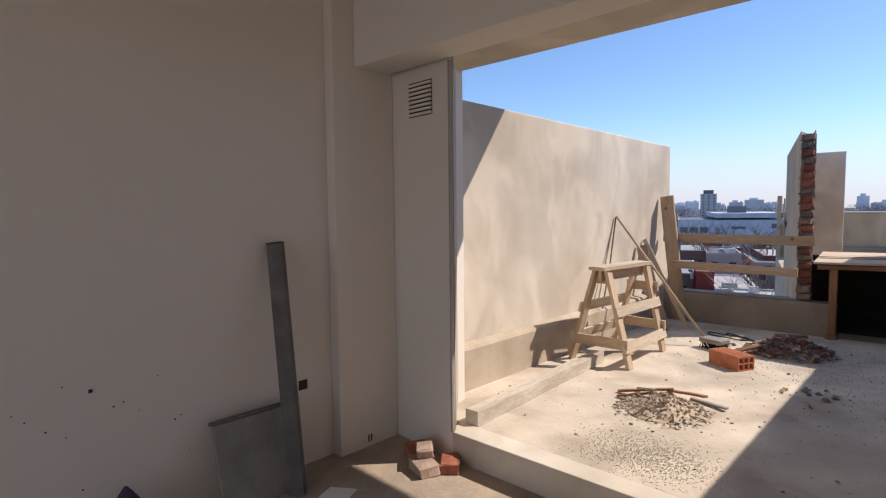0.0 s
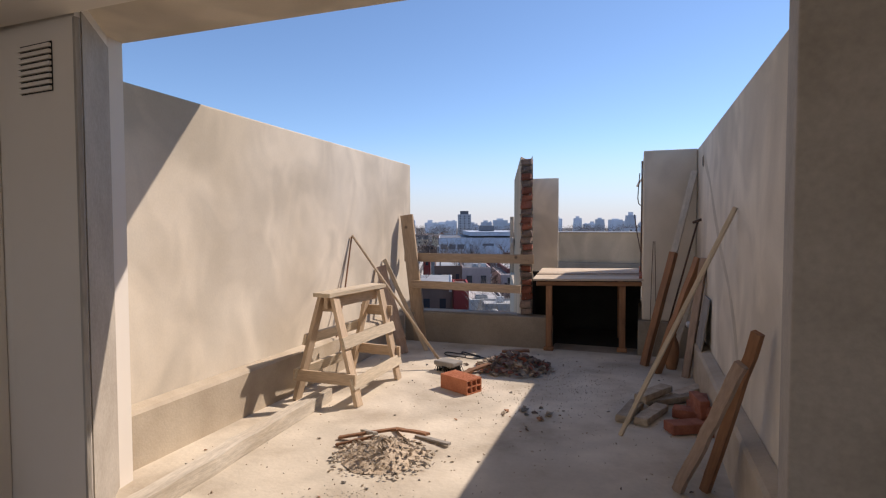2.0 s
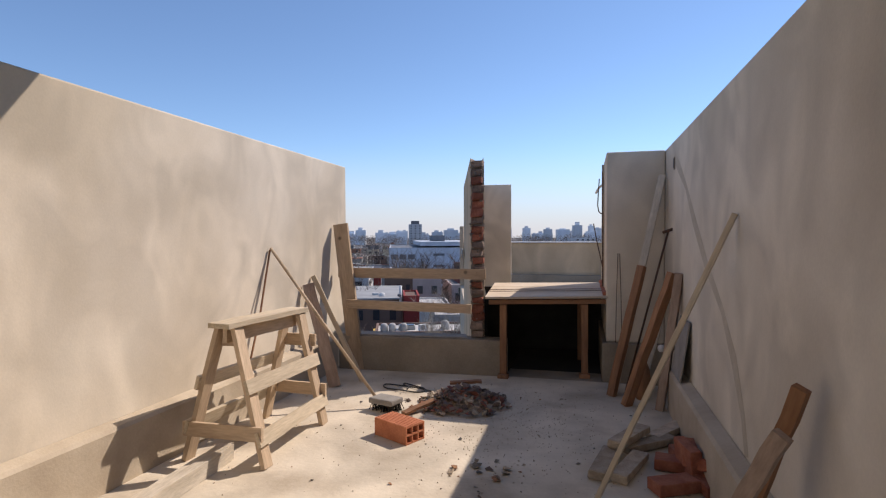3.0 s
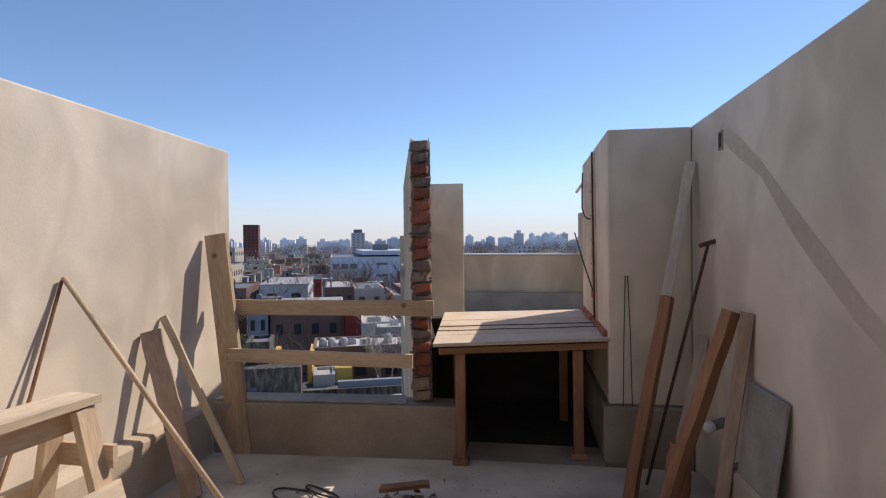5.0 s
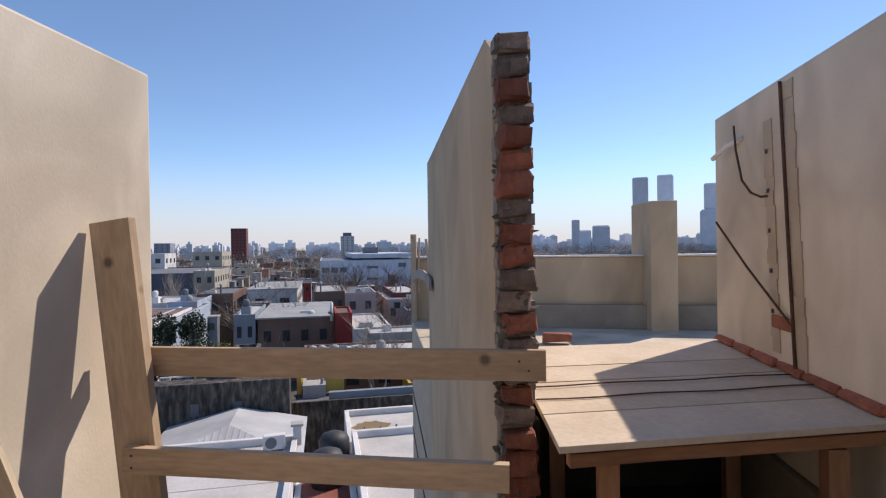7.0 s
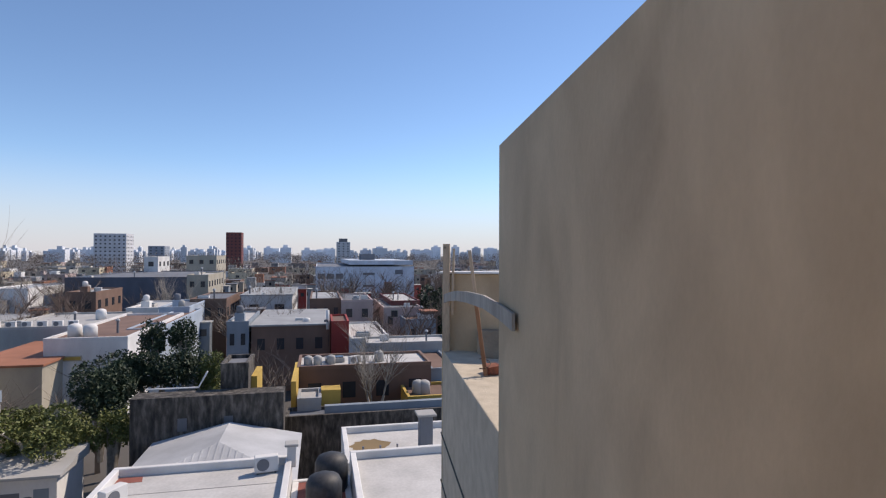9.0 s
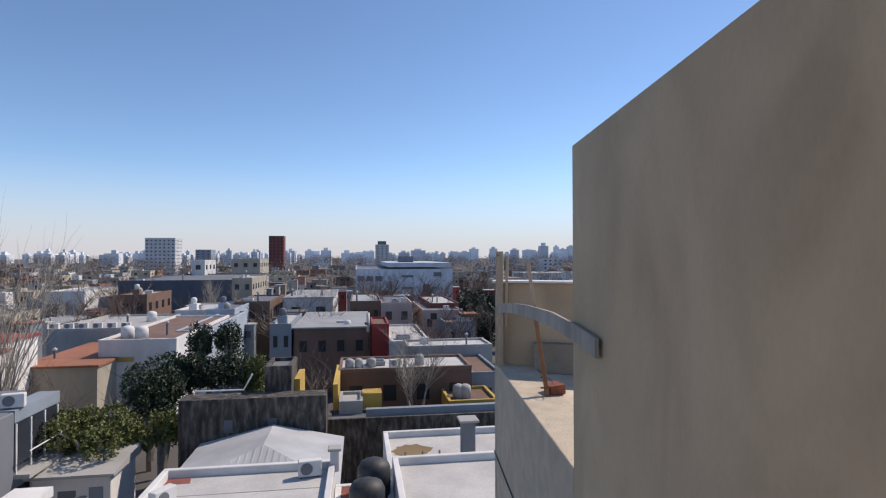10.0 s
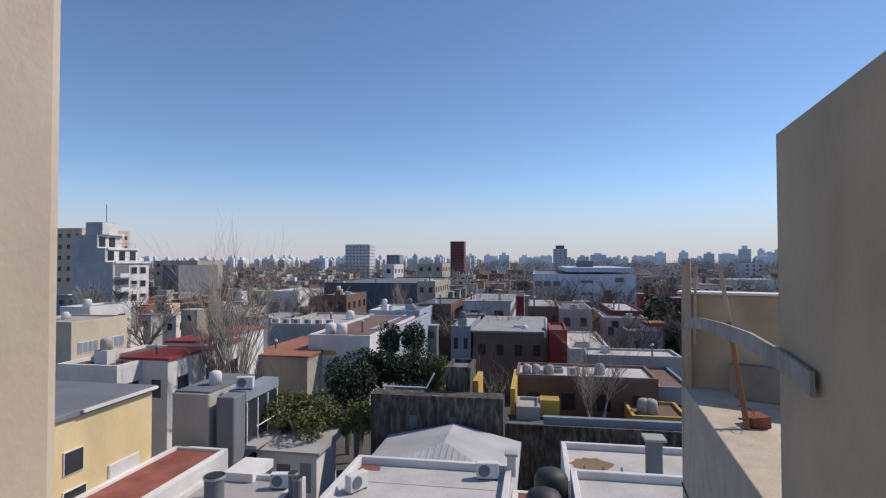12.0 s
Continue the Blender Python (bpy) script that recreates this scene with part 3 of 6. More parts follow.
while z < 2.045:
    ob = new("brick", rnd.choice(BRICKS[1 if rnd.random() < 0.55 else 0]))
    x, y = along_side(0.012 + rnd.uniform(-0.020, 0.012), 0.060 + rnd.uniform(-0.009, 0.009))
    ob.matrix_basis = Matrix.Translation((x, y, z)) @ turn @ pose(0, 0, 0, rnd.uniform(-5, 5), rnd.uniform(-4, 4), rnd.uniform(-7, 7)) @ Matrix.Diagonal((rnd.uniform(0.9, 1.06), 1, rnd.uniform(0.88, 1.12), 1))
    ob.parent = wall_side
    z += 0.0795 + rnd.uniform(-0.006, 0.006)
bm = bmesh.new()
for k in range(46):
    zz = 0.345 + 1.71 * k / 46
    a0, a1 = -0.002 + rnd.uniform(-0.004, 0.01), 0.122 + rnd.uniform(-0.014, 0.008)
    s0 = 0.014 + rnd.uniform(-0.012, 0.012)
    add_prism(bm, [along_side(s0, a0), along_side(s0, a1), along_side(0.068, a1), along_side(0.068, a0)], zz, zz + 0.04)
part("mortar_joint", bm, M["mortar"], wall_side, "ragged grey mortar between the bricks")
CLOTS = []
for k in range(4):
    bm = bmesh.new()
    pts = [bm.verts.new(Vector((rnd.gauss(0, 1), rnd.gauss(0, 1), rnd.gauss(0, 1))).normalized() * rnd.uniform(0.6, 1)) for _ in range(12)]
    bmesh.ops.convex_hull(bm, input=pts)
    for v in [v for v in bm.verts if not v.link_faces]:
        bm.verts.remove(v)
    CLOTS.append(mesh_of(bm, M["mortar"], "mortar_clot"))
for k in range(70):
    ob = new("mortar_clot", CLOTS[k % 4])
    edge = k % 2
    x, y = along_side(rnd.uniform(-0.03, 0.045) if edge else -0.028 + rnd.uniform(-0.008, 0.012), rnd.uniform(-0.010, 0.006) if edge else rnd.uniform(0.01, 0.12))
    ob.matrix_basis = Matrix.Translation((x, y, rnd.uniform(0.36, 2.03))) @ pose(0, 0, 0, rnd.uniform(0, 90), rnd.uniform(0, 90), rnd.uniform(0, 90)) @ Matrix.Diagonal((rnd.uniform(0.008, 0.02), rnd.uniform(0.008, 0.022), rnd.uniform(0.010, 0.03), 1))
    ob.parent = wall_side
# red brick edge under the pier beside the platform
pier = bpy.data.objects["wall_pier"]
EDGE = mesh_of(rough_brick(0.04, 0.24, 0.034, 3, 0.006), M["redbrick"], "brick")
for k in range(6):
    ob = new("brick", EDGE)
    ob.matrix_basis = Matrix.Translation((0.530 + rnd.uniform(-0.006, 0.004), 6.93 + k * 0.25, 0.79)) @ pose(0, 0, 0, 0, rnd.uniform(-4, 4), rnd.uniform(-3, 3))
    ob.parent = pier
for yt, yb, z0, z1, w in ((7.440, 7.340, 0.80, 2.07, 0.085), (7.640, 7.575, 0.84, 1.94, 0.085)):
    bm = bmesh.new()
    r = random.Random(int(yt * 100))
    for k in range(16):
        a, b = z0 + (z1 - z0) * k / 16, z0 + (z1 - z0) * (k + 1) / 16
        y = yb + (yt - yb) * k / 15
        add_box(bm, 0.529 + r.uniform(0, 0.005), 0.5365, y - w / 2 + r.uniform(-0.006, 0.006), y + w / 2 + r.uniform(-0.006, 0.006), a, b)
    part("conduit_chase", bm, M["chase"], pier, "rough brown chase cut for a conduit")
part("exposed_brick", box_bm(0.524, 0.5365, 7.40, 7.60, 0.955, 1.015, bevel=0.004), M["redbrick"], pier, "bare red brick in the cut plaster")
for k in range(5):
    part("plug_hole", box_bm(0.5265, 0.5290, 7.585 + 0.012 * k, 7.605 + 0.012 * k, 1.02 + 0.19 * k, 1.04 + 0.19 * k), M["dark"], pier)
part("conduit", tube_bm([(0.524, 7.38, 0.80), (0.525, 7.435, 1.4), (0.524, 7.49, 2.08)], 0.008, 8), M["rust"], pier, "dark conduit in the chase")
single("bent_rebar", tube_bm([(0.50, 7.95, 1.98), (0.49, 7.90, 1.84), (0.48, 7.80, 1.67), (0.49, 7.72, 1.60), (0.51, 7.66, 1.575), (0.534, 7.63, 1.575)], 0.006, 8), M["rust"], "bent rusty reinforcing bar sticking out of the pier", "rebar", smooth=True)
single("straight_rebar", tube_bm([(0.44, 8.05, 1.47), (0.48, 7.75, 1.23), (0.53, 7.40, 0.975)], 0.006, 8), M["rust"], "straight rusty reinforcing bar sticking out of the pier", "rebar")
single("white_bracket", tube_bm([(0.47, 8.18, 1.84), (0.50, 8.05, 1.89), (0.535, 7.93, 1.91)], 0.013, 10), M["whitepaint"], "short white pipe stub on the pier", "pipe stub", smooth=True)


# hollow clay brick with real holes
def hollow_brick(length, width, height):
    bm = bmesh.new()
    t = 0.010
    xs = [-width / 2, -width / 2 + t]
    cell = (width - 4 * t) / 3
    for k in range(3):
        xs += [xs[-1] + cell, xs[-1] + cell + t]
    zs = [0, t, height / 2 - t / 2, height / 2 + t / 2, height - t, height]
    for i in range(0, len(xs) - 1, 2):
        add_box(bm, xs[i], xs[i + 1], -length / 2, length / 2, 0, height)
    for i in range(0, len(zs) - 1, 2):
        for j in range(1, len(xs) - 1, 2):
            add_box(bm, xs[j], xs[j + 1], -length / 2, length / 2, zs[i], zs[i + 1])
    for k in range(8):
        x = -width / 2 + width * (k + 0.5) / 8
        add_box(bm, x - 0.006, x + 0.006, -length / 2 + 0.001, length / 2 - 0.001, height, height + 0.0025)
    return bm


single("hollow_brick", hollow_brick(0.30, 0.17, 0.115), M["hollow"], "orange hollow clay brick lying on the floor", "brick", Matrix.Translation((-0.845, 4.90, 0.002)) @ pose(0, 0, 0, 0, 0, 63))

# loose bricks and slabs by the shaded wall
LOOSE = mesh_of(rough_brick(0.12, 0.24, 0.062, 21, 0.0015, 0.004), M["redbrick"], "loose_brick")
for x, y, z, a, b, c in ((0.80, 4.52, 0.036, 0, 0, -62), (0.97, 4.60, 0.036, 4, 0, 18), (0.90, 4.72, 0.125, 0, 85, 12), (0.99, 4.80, 0.105, 12, 10, 30), (0.86, 4.80, 0.036, 0, 0, 80), (0.985, 4.63, 0.115, -12, 8, 35), (0.92, 4.92, 0.036, 0, 0, 10)):
    ob = new("loose_brick", LOOSE)
    ob.matrix_basis = Matrix.Translation((x, y, z)) @ pose(0, 0, 0, a, b, c)
    tagged(ob, "loose red common brick in a heap by the wall", "brick", "brick heap")
SLAB = mesh_of(rough_brick(0.10, 0.40, 0.05, 8, 0.005), M["rubble"], "concrete_offcut")
for x, y, z, c in ((0.46, 4.74, 0.03, -14), (0.60, 4.72, 0.03, -22), (0.74, 5.10, 0.03, -50), (0.88, 5.35, 0.03, -35), (0.62, 5.05, 0.085, -30)):
    ob = new("concrete_offcut", SLAB)
    ob.matrix_basis = Matrix.Translation((x, y, z)) @ pose(0, 0, 0, 0, 0, c)
    tagged(ob, "broken grey concrete strip lying by the brick heap", "concrete offcut", "concrete offcuts")


# heaps
def stone_bm(r, size):
    bm = bmesh.new()
    pts = [bm.verts.new(Vector((r.gauss(0, 1), r.gauss(0, 1), r.gauss(0, 0.6))).normalized() * size * r.uniform(0.6, 1)) for _ in range(9)]
    bmesh.ops.convex_hull(bm, input=pts)
    for v in [v for v in bm.verts if not v.link_faces]:
        bm.verts.remove(v)
    for v in bm.verts:
        v.co.z *= 0.6
    return bm


def heap(name, cx, cy, rx, ry, h, count, size, mats, label, category, seed):
    """Stones scattered over a low mound, thinning outwards."""
    r = random.Random(seed)
    top = thing(name, (cx, cy, 0), label, category)
    shapes = [[mesh_of(stone_bm(r, 1.0), mt, "chunk") for _ in range(6)] for mt in mats]
    bm = bmesh.new()
    n, rings = 20, 7
    grid = [[bm.verts.new((rx * 0.72 * q / rings * math.cos(a) * (1 + 0.2 * math.sin(3 * a + seed) + r.uniform(-0.08, 0.08)), ry * 0.72 * q / rings * math.sin(a) * (1 + 0.12 * math.sin(2 * a)), max(0.0, h * 0.8 * (1 - (q / rings)) ** 1.1 + r.uniform(-0.008, 0.008)) + 0.002)) for a in [2 * math.pi * k / n for k in range(n)]] for q in range(1, rings + 1)]
    c = bm.verts.new((0, 0, h * 0.8))
    for k in range(n):
        bm.faces.new((c, grid[0][k], grid[0][(k + 1) % n]))
        for a, b in zip(grid, grid[1:]):
            bm.faces.new((a[k], b[k], b[(k + 1) % n], a[(k + 1) % n]))
    part("rubble_mound", bm, M["rubble"], top)
    for k in range(count):
        q, a = math.sqrt(r.random()) * (0.92 if r.random() < 0.88 else 1.25), r.uniform(0, 6.283)
        x, y = rx * q * math.cos(a), ry * q * math.sin(a)
        s = size * r.uniform(0.35, 1.0) * (1.1 - 0.4 * q)
        zz = max(0.0, h * 0.8 * (1 - q)) + s * 0.28
        ob = new("chunk", r.choice(shapes[r.randrange(len(mats))]))
        ob.matrix_basis = Matrix.Translation((x, y, zz)) @ pose(0, 0, 0, r.uniform(-35, 35), r.uniform(-35, 35), r.uniform(0, 360)) @ Matrix.Scale(s, 4)
        ob.parent = top
    return top


heap("rubble_heap", -0.86, 3.50, 0.33, 0.30, 0.15, 300, 0.026, [M["rubble"], M["rubble"], M["rubble"], M["mortar"]], "small heap of broken grey cement rubble on the floor", "rubble heap", 5)
heap("debris_heap", -0.58, 5.68, 0.38, 0.36, 0.17, 290, 0.058, [M["rubble"], M["brickgrey"], M["brickgrey"], M["brick"]], "heap of broken brick and mortar debris", "debris heap", 9)
for p0, p1, w, mt in (((-1.24, 3.66, 0.012), (-0.88, 3.74, 0.085), 0.03, "woodred"), ((-0.98, 3.92, 0.010), (-0.66, 3.70, 0.095), 0.035, "woodred"), ((-1.16, 3.82, 0.010), (-0.93, 3.56, 0.115), 0.025, "woodgrey"), ((-1.20, 3.56, 0.010), (-0.96, 3.60, 0.08), 0.022, "woodred"), ((-0.80, 3.86, 0.008), (-0.55, 3.78, 0.02), 0.03, "woodgrey")):
    plank("wood_scrap", p0, p1, w, 0.014, M[mt], "dark splintered wood scrap on the rubble", "wood scrap", (0, 0, 1), "wood scraps")
for p0, p1 in (((-0.76, 5.95, 0.09), (-0.50, 6.02, 0.10)), ((-0.95, 5.30, 0.02), (-0.78, 5.55, 0.06))):
    plank("wood_scrap", p0, p1, 0.06, 0.02, M["woodred"], "reddish wood scrap on the debris", "wood scrap", (0, 0, 1), "wood scraps")
# loose cable on the floor
pts = []
for k in range(40):
    a = k * 0.32
    pts.append((-1.30 + 0.16 * math.cos(a) + 0.008 * k, 5.95 + 0.10 * math.sin(a * 0.9) + 0.002 * k, 0.010 + 0.004 * math.sin(a * 3)))
single("loose_cable", tube_bm(pts, 0.006, 6), M["dark"], "dark loose cable coiled on the floor", "cable", smooth=True)

# scattered bits
r = random.Random(77)
CHIPS = [mesh_of(stone_bm(r, 1.0), M[k], "chip") for k in ("rubble", "mortar", "brickgrey", "woodred", "rubble")]
for k in range(130):
    x, y = r.uniform(-1.9, 0.9), r.uniform(2.7, 6.4)
    if k < 26:
        x, y = r.gauss(-0.22, 0.14), r.gauss(4.45, 0.12)
    s = r.uniform(0.006, 0.019) if k >= 14 else r.uniform(0.02, 0.042)
    ob = new("stone_chip", CHIPS[k % 5])
    ob.matrix_basis = Matrix.Translation((x, y, s * 0.3)) @ pose(0, 0, 0, r.uniform(-20, 20), r.uniform(-20, 20), r.uniform(0, 360)) @ Matrix.Scale(s, 4)
    tagged(ob, "small chip of rubble lying on the dusty floor", "chip", "scattered chips")
bm = bmesh.new()
for k in range(3200):
    x, y = -0.66 + r.gauss(0, 0.17), 2.82 + r.gauss(0, 0.13)
    s = r.uniform(0.0012, 0.0042)
    m = Matrix.Translation((x, y, s * 0.5)) @ pose(0, 0, 0, r.uniform(0, 90), r.uniform(0, 90), r.uniform(0, 90))
    vs = [bm.verts.new(m @ Vector(c)) for c in ((s, 0, 0), (-s, 0, 0), (0, s, 0), (0, -s, 0), (0, 0, s), (0, 0, -s))]
    for i, j, l in ((0, 2, 4), (2, 1, 4), (1, 3, 4), (3, 0, 4), (2, 0, 5), (1, 2, 5), (3, 1, 5), (0, 3, 5)):
        bm.faces.new((vs[i], vs[j], vs[l]))
single("gravel_patch", bm, M["gravel"], "thin patch of spilled grey gravel on the floor", "gravel", kind="stuff")


bm = bmesh.new()
r = random.Random(91)
for k in range(1500):
    if k % 3:
        x, y = -0.1 + r.gauss(0, 0.42), 5.35 + r.gauss(0, 0.55)
    else:
        x, y = r.uniform(-1.9, 0.95), r.uniform(2.8, 6.45)
    if not (-2.0 < x < 0.94 and 2.75 < y < 6.45):
        continue
    s = r.uniform(0.0012, 0.0055) * (1.6 if k % 29 == 0 else 1)
    m = Matrix.Translation((x, y, s * 0.4)) @ pose(0, 0, 0, r.uniform(0, 90), r.uniform(0, 90), r.uniform(0, 90))
    vs = [bm.verts.new(m @ Vector(c)) for c in ((s, 0, 0), (-s, 0, 0), (0, s * 1.4, 0), (0, -s, 0), (0, 0, s * 0.7), (0, 0, -s * 0.7))]
    for i, j, l in ((0, 2, 4), (2, 1, 4), (1, 3, 4), (3, 0, 4), (2, 0, 5), (1, 2, 5), (3, 1, 5), (0, 3, 5)):
        bm.faces.new((vs[i], vs[j], vs[l]))
single("brick_crumbs", bm, M["rubble"], "fine brown brick crumbs scattered over the floor", "crumbs", kind="stuff")


# ---- room things ----
grille = thing("vent_grille", (0, 0, 0), "square slotted ventilation grille high on the wall", "vent", m=Matrix.Translation((-1.995, 2.354, 1.982)) @ pose(0, 0, 0, 0, 0, -3.8))
for k in range(8):
    part("slat", box_bm(0.0, 0.212, -0.014, -0.004, -0.088 + k * 0.025, -0.073 + k * 0.025, pose(0, 0, 0, 0, 0, 0)), M["inner"], grille)
# dark sheet that paints in the shade between the slats
part("backing", box_bm(0.0, 0.212, -0.003, 0.001, -0.092, 0.112), M["dark_and_shade"], grille)
bar = thing("grey_bar", (0, 0, 0), "grey painted metal bar leaning on the room wall", "bar", m=Matrix.Identity(4))
m, length = along((-1.973, 1.494, -0.165), (-2.193, 1.530, 1.158), (1, -1.4, 0))
part("body", board_bm(length - 0.012, 0.085, 0.04, 0.003, 0, 1), M["steel"], bar, "", m)
part("end_cap", box_bm(-0.044, 0.044, -0.021, 0.021, length - 0.011, length, bevel=0.002), M["rust"], bar, "", m)
panel = thing("grey_tray", (0, 0, 0), "dark grey flat board leaning at the foot of the wall", "board", m=Matrix.Translation((-2.041, 1.332, -0.165)) @ pose(0, 0, 0, 0, -16, 0))
part("sheet", box_bm(-0.012, 0.012, -0.20, 0.26, 0.0, 0.44, bevel=0.003), M["cement"], panel)
part("rim", box_bm(-0.02, 0.018, -0.205, 0.265, 0.441, 0.462, bevel=0.003), M["steel"], panel)
for x, y, z, s, c, mt in ((-1.79, 2.20, -0.130, 1.1, 62, "redbrick"), (-1.66, 2.12, -0.130, 1.0, 70, "dustplank"), (-1.57, 2.24, -0.133, 0.85, 40, "redbrick"), (-1.72, 2.18, -0.068, 0.8, 50, "dustplank")):
    ob = single("brick_piece", rough_brick(0.12, 0.17, 0.065, int(x * -1000), 0.010), M[mt], "dusty broken brick on the room floor", "brick piece", Matrix.Translation((x, y, z)) @ pose(0, 0, 0, 3, -4, c) @ Matrix.Scale(s, 4), "broken bricks")
single("paper_sheet", prism_bm([(-1.843, 1.504), (-1.696, 1.567), (-1.780, 1.734), (-1.905, 1.651)], -0.163, -0.159), M["whitepaint"], "crumpled white sheet of paper on the room floor", "paper")
for p, w, h in (((-2.239, 1.703, 0.316), 0.055, 0.055), ((-2.239, 0.647, 0.546), 0.015, 0.015)):
    ob = thing("wall_box", p, "small dark recessed electrical box in the plaster", "wall box", "wall boxes")
    part("rim", box_bm(0.0, 0.004, -w / 2, w / 2, -h / 2, h / 2), M["dark_and_shade"], ob)
    part("hole", box_bm(0.0045, 0.006, -w / 2 + 0.004, w / 2 - 0.004, -h / 2 + 0.004, h / 2 - 0.004), M["dark"], ob)
bm = bmesh.new()
r = random.Random(3)
for k in range(13):
    y, z = r.uniform(0.36, 1.15), r.uniform(0.10, 0.59)
    s = r.uniform(0.0018, 0.004)
    add_box(bm, -2.2395, -2.238, y - s, y + s, z - s, z + s)
single("nail_holes", bm, M["dark"], "scatter of small dark nail holes in the plaster", "nail holes", kind="stuff")
for y in (2.115, 2.137):
    single("plaster_nick", box_bm(-2.159, -2.156, y - 0.004, y + 0.004, -0.135, -0.09), M["dark"], "small dark nick in the pilaster foot", "nick", group="nicks")

bm = bmesh.new()
r = random.Random(15)
rings = []
for q, (rad, zz) in enumerate(((0.10, 0.0), (0.11, 0.07), (0.09, 0.14), (0.06, 0.21), (0.03, 0.26), (0.006, 0.29))):
    rings.append([bm.verts.new((-2.114 + rad * 0.8 * math.cos(k * 0.628) * r.uniform(0.8, 1.15), 0.73 + rad * math.sin(k * 0.628) * r.uniform(0.8, 1.15), -0.165 + zz)) for k in range(10)])
for a, b in zip(rings, rings[1:]):
    for k in range(10):
        bm.faces.new((a[k], a[(k + 1) % 10], b[(k + 1) % 10], b[k]))
M["purple"] = material("purple_cloth", (0.045, 0.02, 0.05), (0.10, 0.05, 0.11), 12, 0.85, 0.3, 60)
single("cloth_bundle", bm, M["purple"], "dark purple cloth bundle at the wall foot", "cloth", smooth=True)

# ---- beyond the brick wall ----
strip = [(-2.06, 12.03, 0.93), (-1.95, 11.6, 0.99), (-1.83, 11.1, 1.035), (-1.68, 10.45, 1.075), (-1.515, 9.8, 1.095), (-1.40, 9.3, 1.085), (-1.322, 8.96, 1.065)]
bm = bmesh.new()
rings = []
for p in strip:
    rings.append([bm.verts.new((p[0] + a, p[1], p[2] + b)) for a, b in ((-0.008, -0.045), (0.008, -0.045), (0.008, 0.045), (-0.008, 0.045))])
for a, b in zip(rings, rings[1:]):
    for k in range(4):
        bm.faces.new((a[k], a[(k + 1) % 4], b[(k + 1) % 4], b[k]))
bm.faces.new(rings[0])
bm.faces.new(rings[-1][::-1])
single("bent_board", bm, M["woodgrey"], "bent weathered grey board used as a barrier", "board")
plank("barrier_post", (-2.045, 12.08, 0.35), (-2.045, 12.09, 1.53), 0.075, 0.045, M["wood"], "pine post standing on the ledge corner", "post")
plank("barrier_batten", (-1.98, 12.08, 0.75), (-1.965, 12.09, 1.48), 0.025, 0.02, M["wood"], "thin batten nailed beside a pine post", "batten")
ledge = bpy.data.objects["wall_ledge"]
for z0 in (-0.62, -1.15):
    a, b = along_side(2.85, -0.004), along_side(5.74, -0.004)
    part("joint", tube_bm([(a[0], a[1], z0), (b[0], b[1], z0 + 0.02)], 0.009, 5), M["dark"], ledge, "dark open joint in the render")
stake = thing("leaning_stake", (0, 0, 0), "split stake leaning on the bent board", "stake", m=Matrix.Identity(4))
piece("lower_stake", stake, (-1.555, 10.90, 0.355), (-1.665, 11.065, 1.06), 0.034, 0.028, M["woodred"], label="dark reddish lower half")
piece("upper_stake", stake, (-1.648, 11.06, 0.98), (-1.72, 11.17, 1.45), 0.03, 0.02, M["wood"], label="pale pine upper half")
part("tie_wire", tube_bm([(-1.56 + 0.05 * math.cos(k * 0.9), 10.9 + 0.09 * math.sin(k * 0.9), 0.375 + 0.012 * k) for k in range(12)], 0.004, 5), M["rust"], stake, "loose rusty tie wire", smooth=True)
single("brick_piece", rough_brick(0.12, 0.17, 0.08, 55, 0.012), M["brick"], "pale broken brick holding the stake's foot", "brick piece", Matrix.Translation((-1.50, 11.02, 0.39)) @ pose(0, 0, 0, 0, 0, 20), "broken bricks")
single("brick_piece", rough_brick(0.10, 0.19, 0.055, 56, 0.008), M["redbrick"], "cement-smeared brick lying on the next roof", "brick piece", Matrix.Translation((-0.25, 10.75, 0.375)) @ pose(0, 0, 0, 0, 0, 80) @ Matrix.Scale(1.6, 4), "broken bricks")

# ---- the city beyond ----
GROUND = -12.0
GRID = pose(-1.5, 6.6, 0, 0, 0, 20)


def flat(name, c, rough=0.85, k=0.10, scale=0.5, bump=0.0, vary=0.0):
    return material(name, tuple(v * (1 - k) for v in c), tuple(min(1, v * (1 + k)) for v in c), scale, rough, bump, scale * 9, vary=vary)


for key, c in {"c_white": (0.70, 0.69, 0.67), "c_cream": (0.62, 0.53, 0.38), "c_beige": (0.43, 0.39, 0.315), "c_slate": (0.17, 0.18, 0.20), "c_grey": (0.40, 0.39, 0.37),
               "c_darkblue": (0.10, 0.115, 0.15), "c_pale": (0.56, 0.62, 0.70), "c_tower": (0.58, 0.59, 0.61), "c_redtower": (0.20, 0.060, 0.055), "c_far": (0.32, 0.36, 0.42),
               "c_ltblue": (0.40, 0.47, 0.55), "c_bluegrey": (0.24, 0.28, 0.32), "c_brick": (0.19, 0.115, 0.085), "c_red": (0.34, 0.045, 0.035), "c_pink": (0.50, 0.39, 0.36),
               "c_terra": (0.36, 0.15, 0.085), "c_yellow": (0.58, 0.38, 0.085), "c_roof": (0.36, 0.37, 0.375), "c_paleyellow": (0.66, 0.53, 0.29), "c_zinc": (0.46, 0.47, 0.48), "c_lilac": (0.46, 0.455, 0.48), "c_stain": (0.22, 0.15, 0.07)}.items():
    M[key] = material("paint_" + key[2:], tuple(v * 0.80 for v in c), tuple(v * 1.06 for v in c), 0.45, 0.85, 0.1, 9, vary=0.10, stretch=(1.2, 1.2, 0.6), grain=0.06)
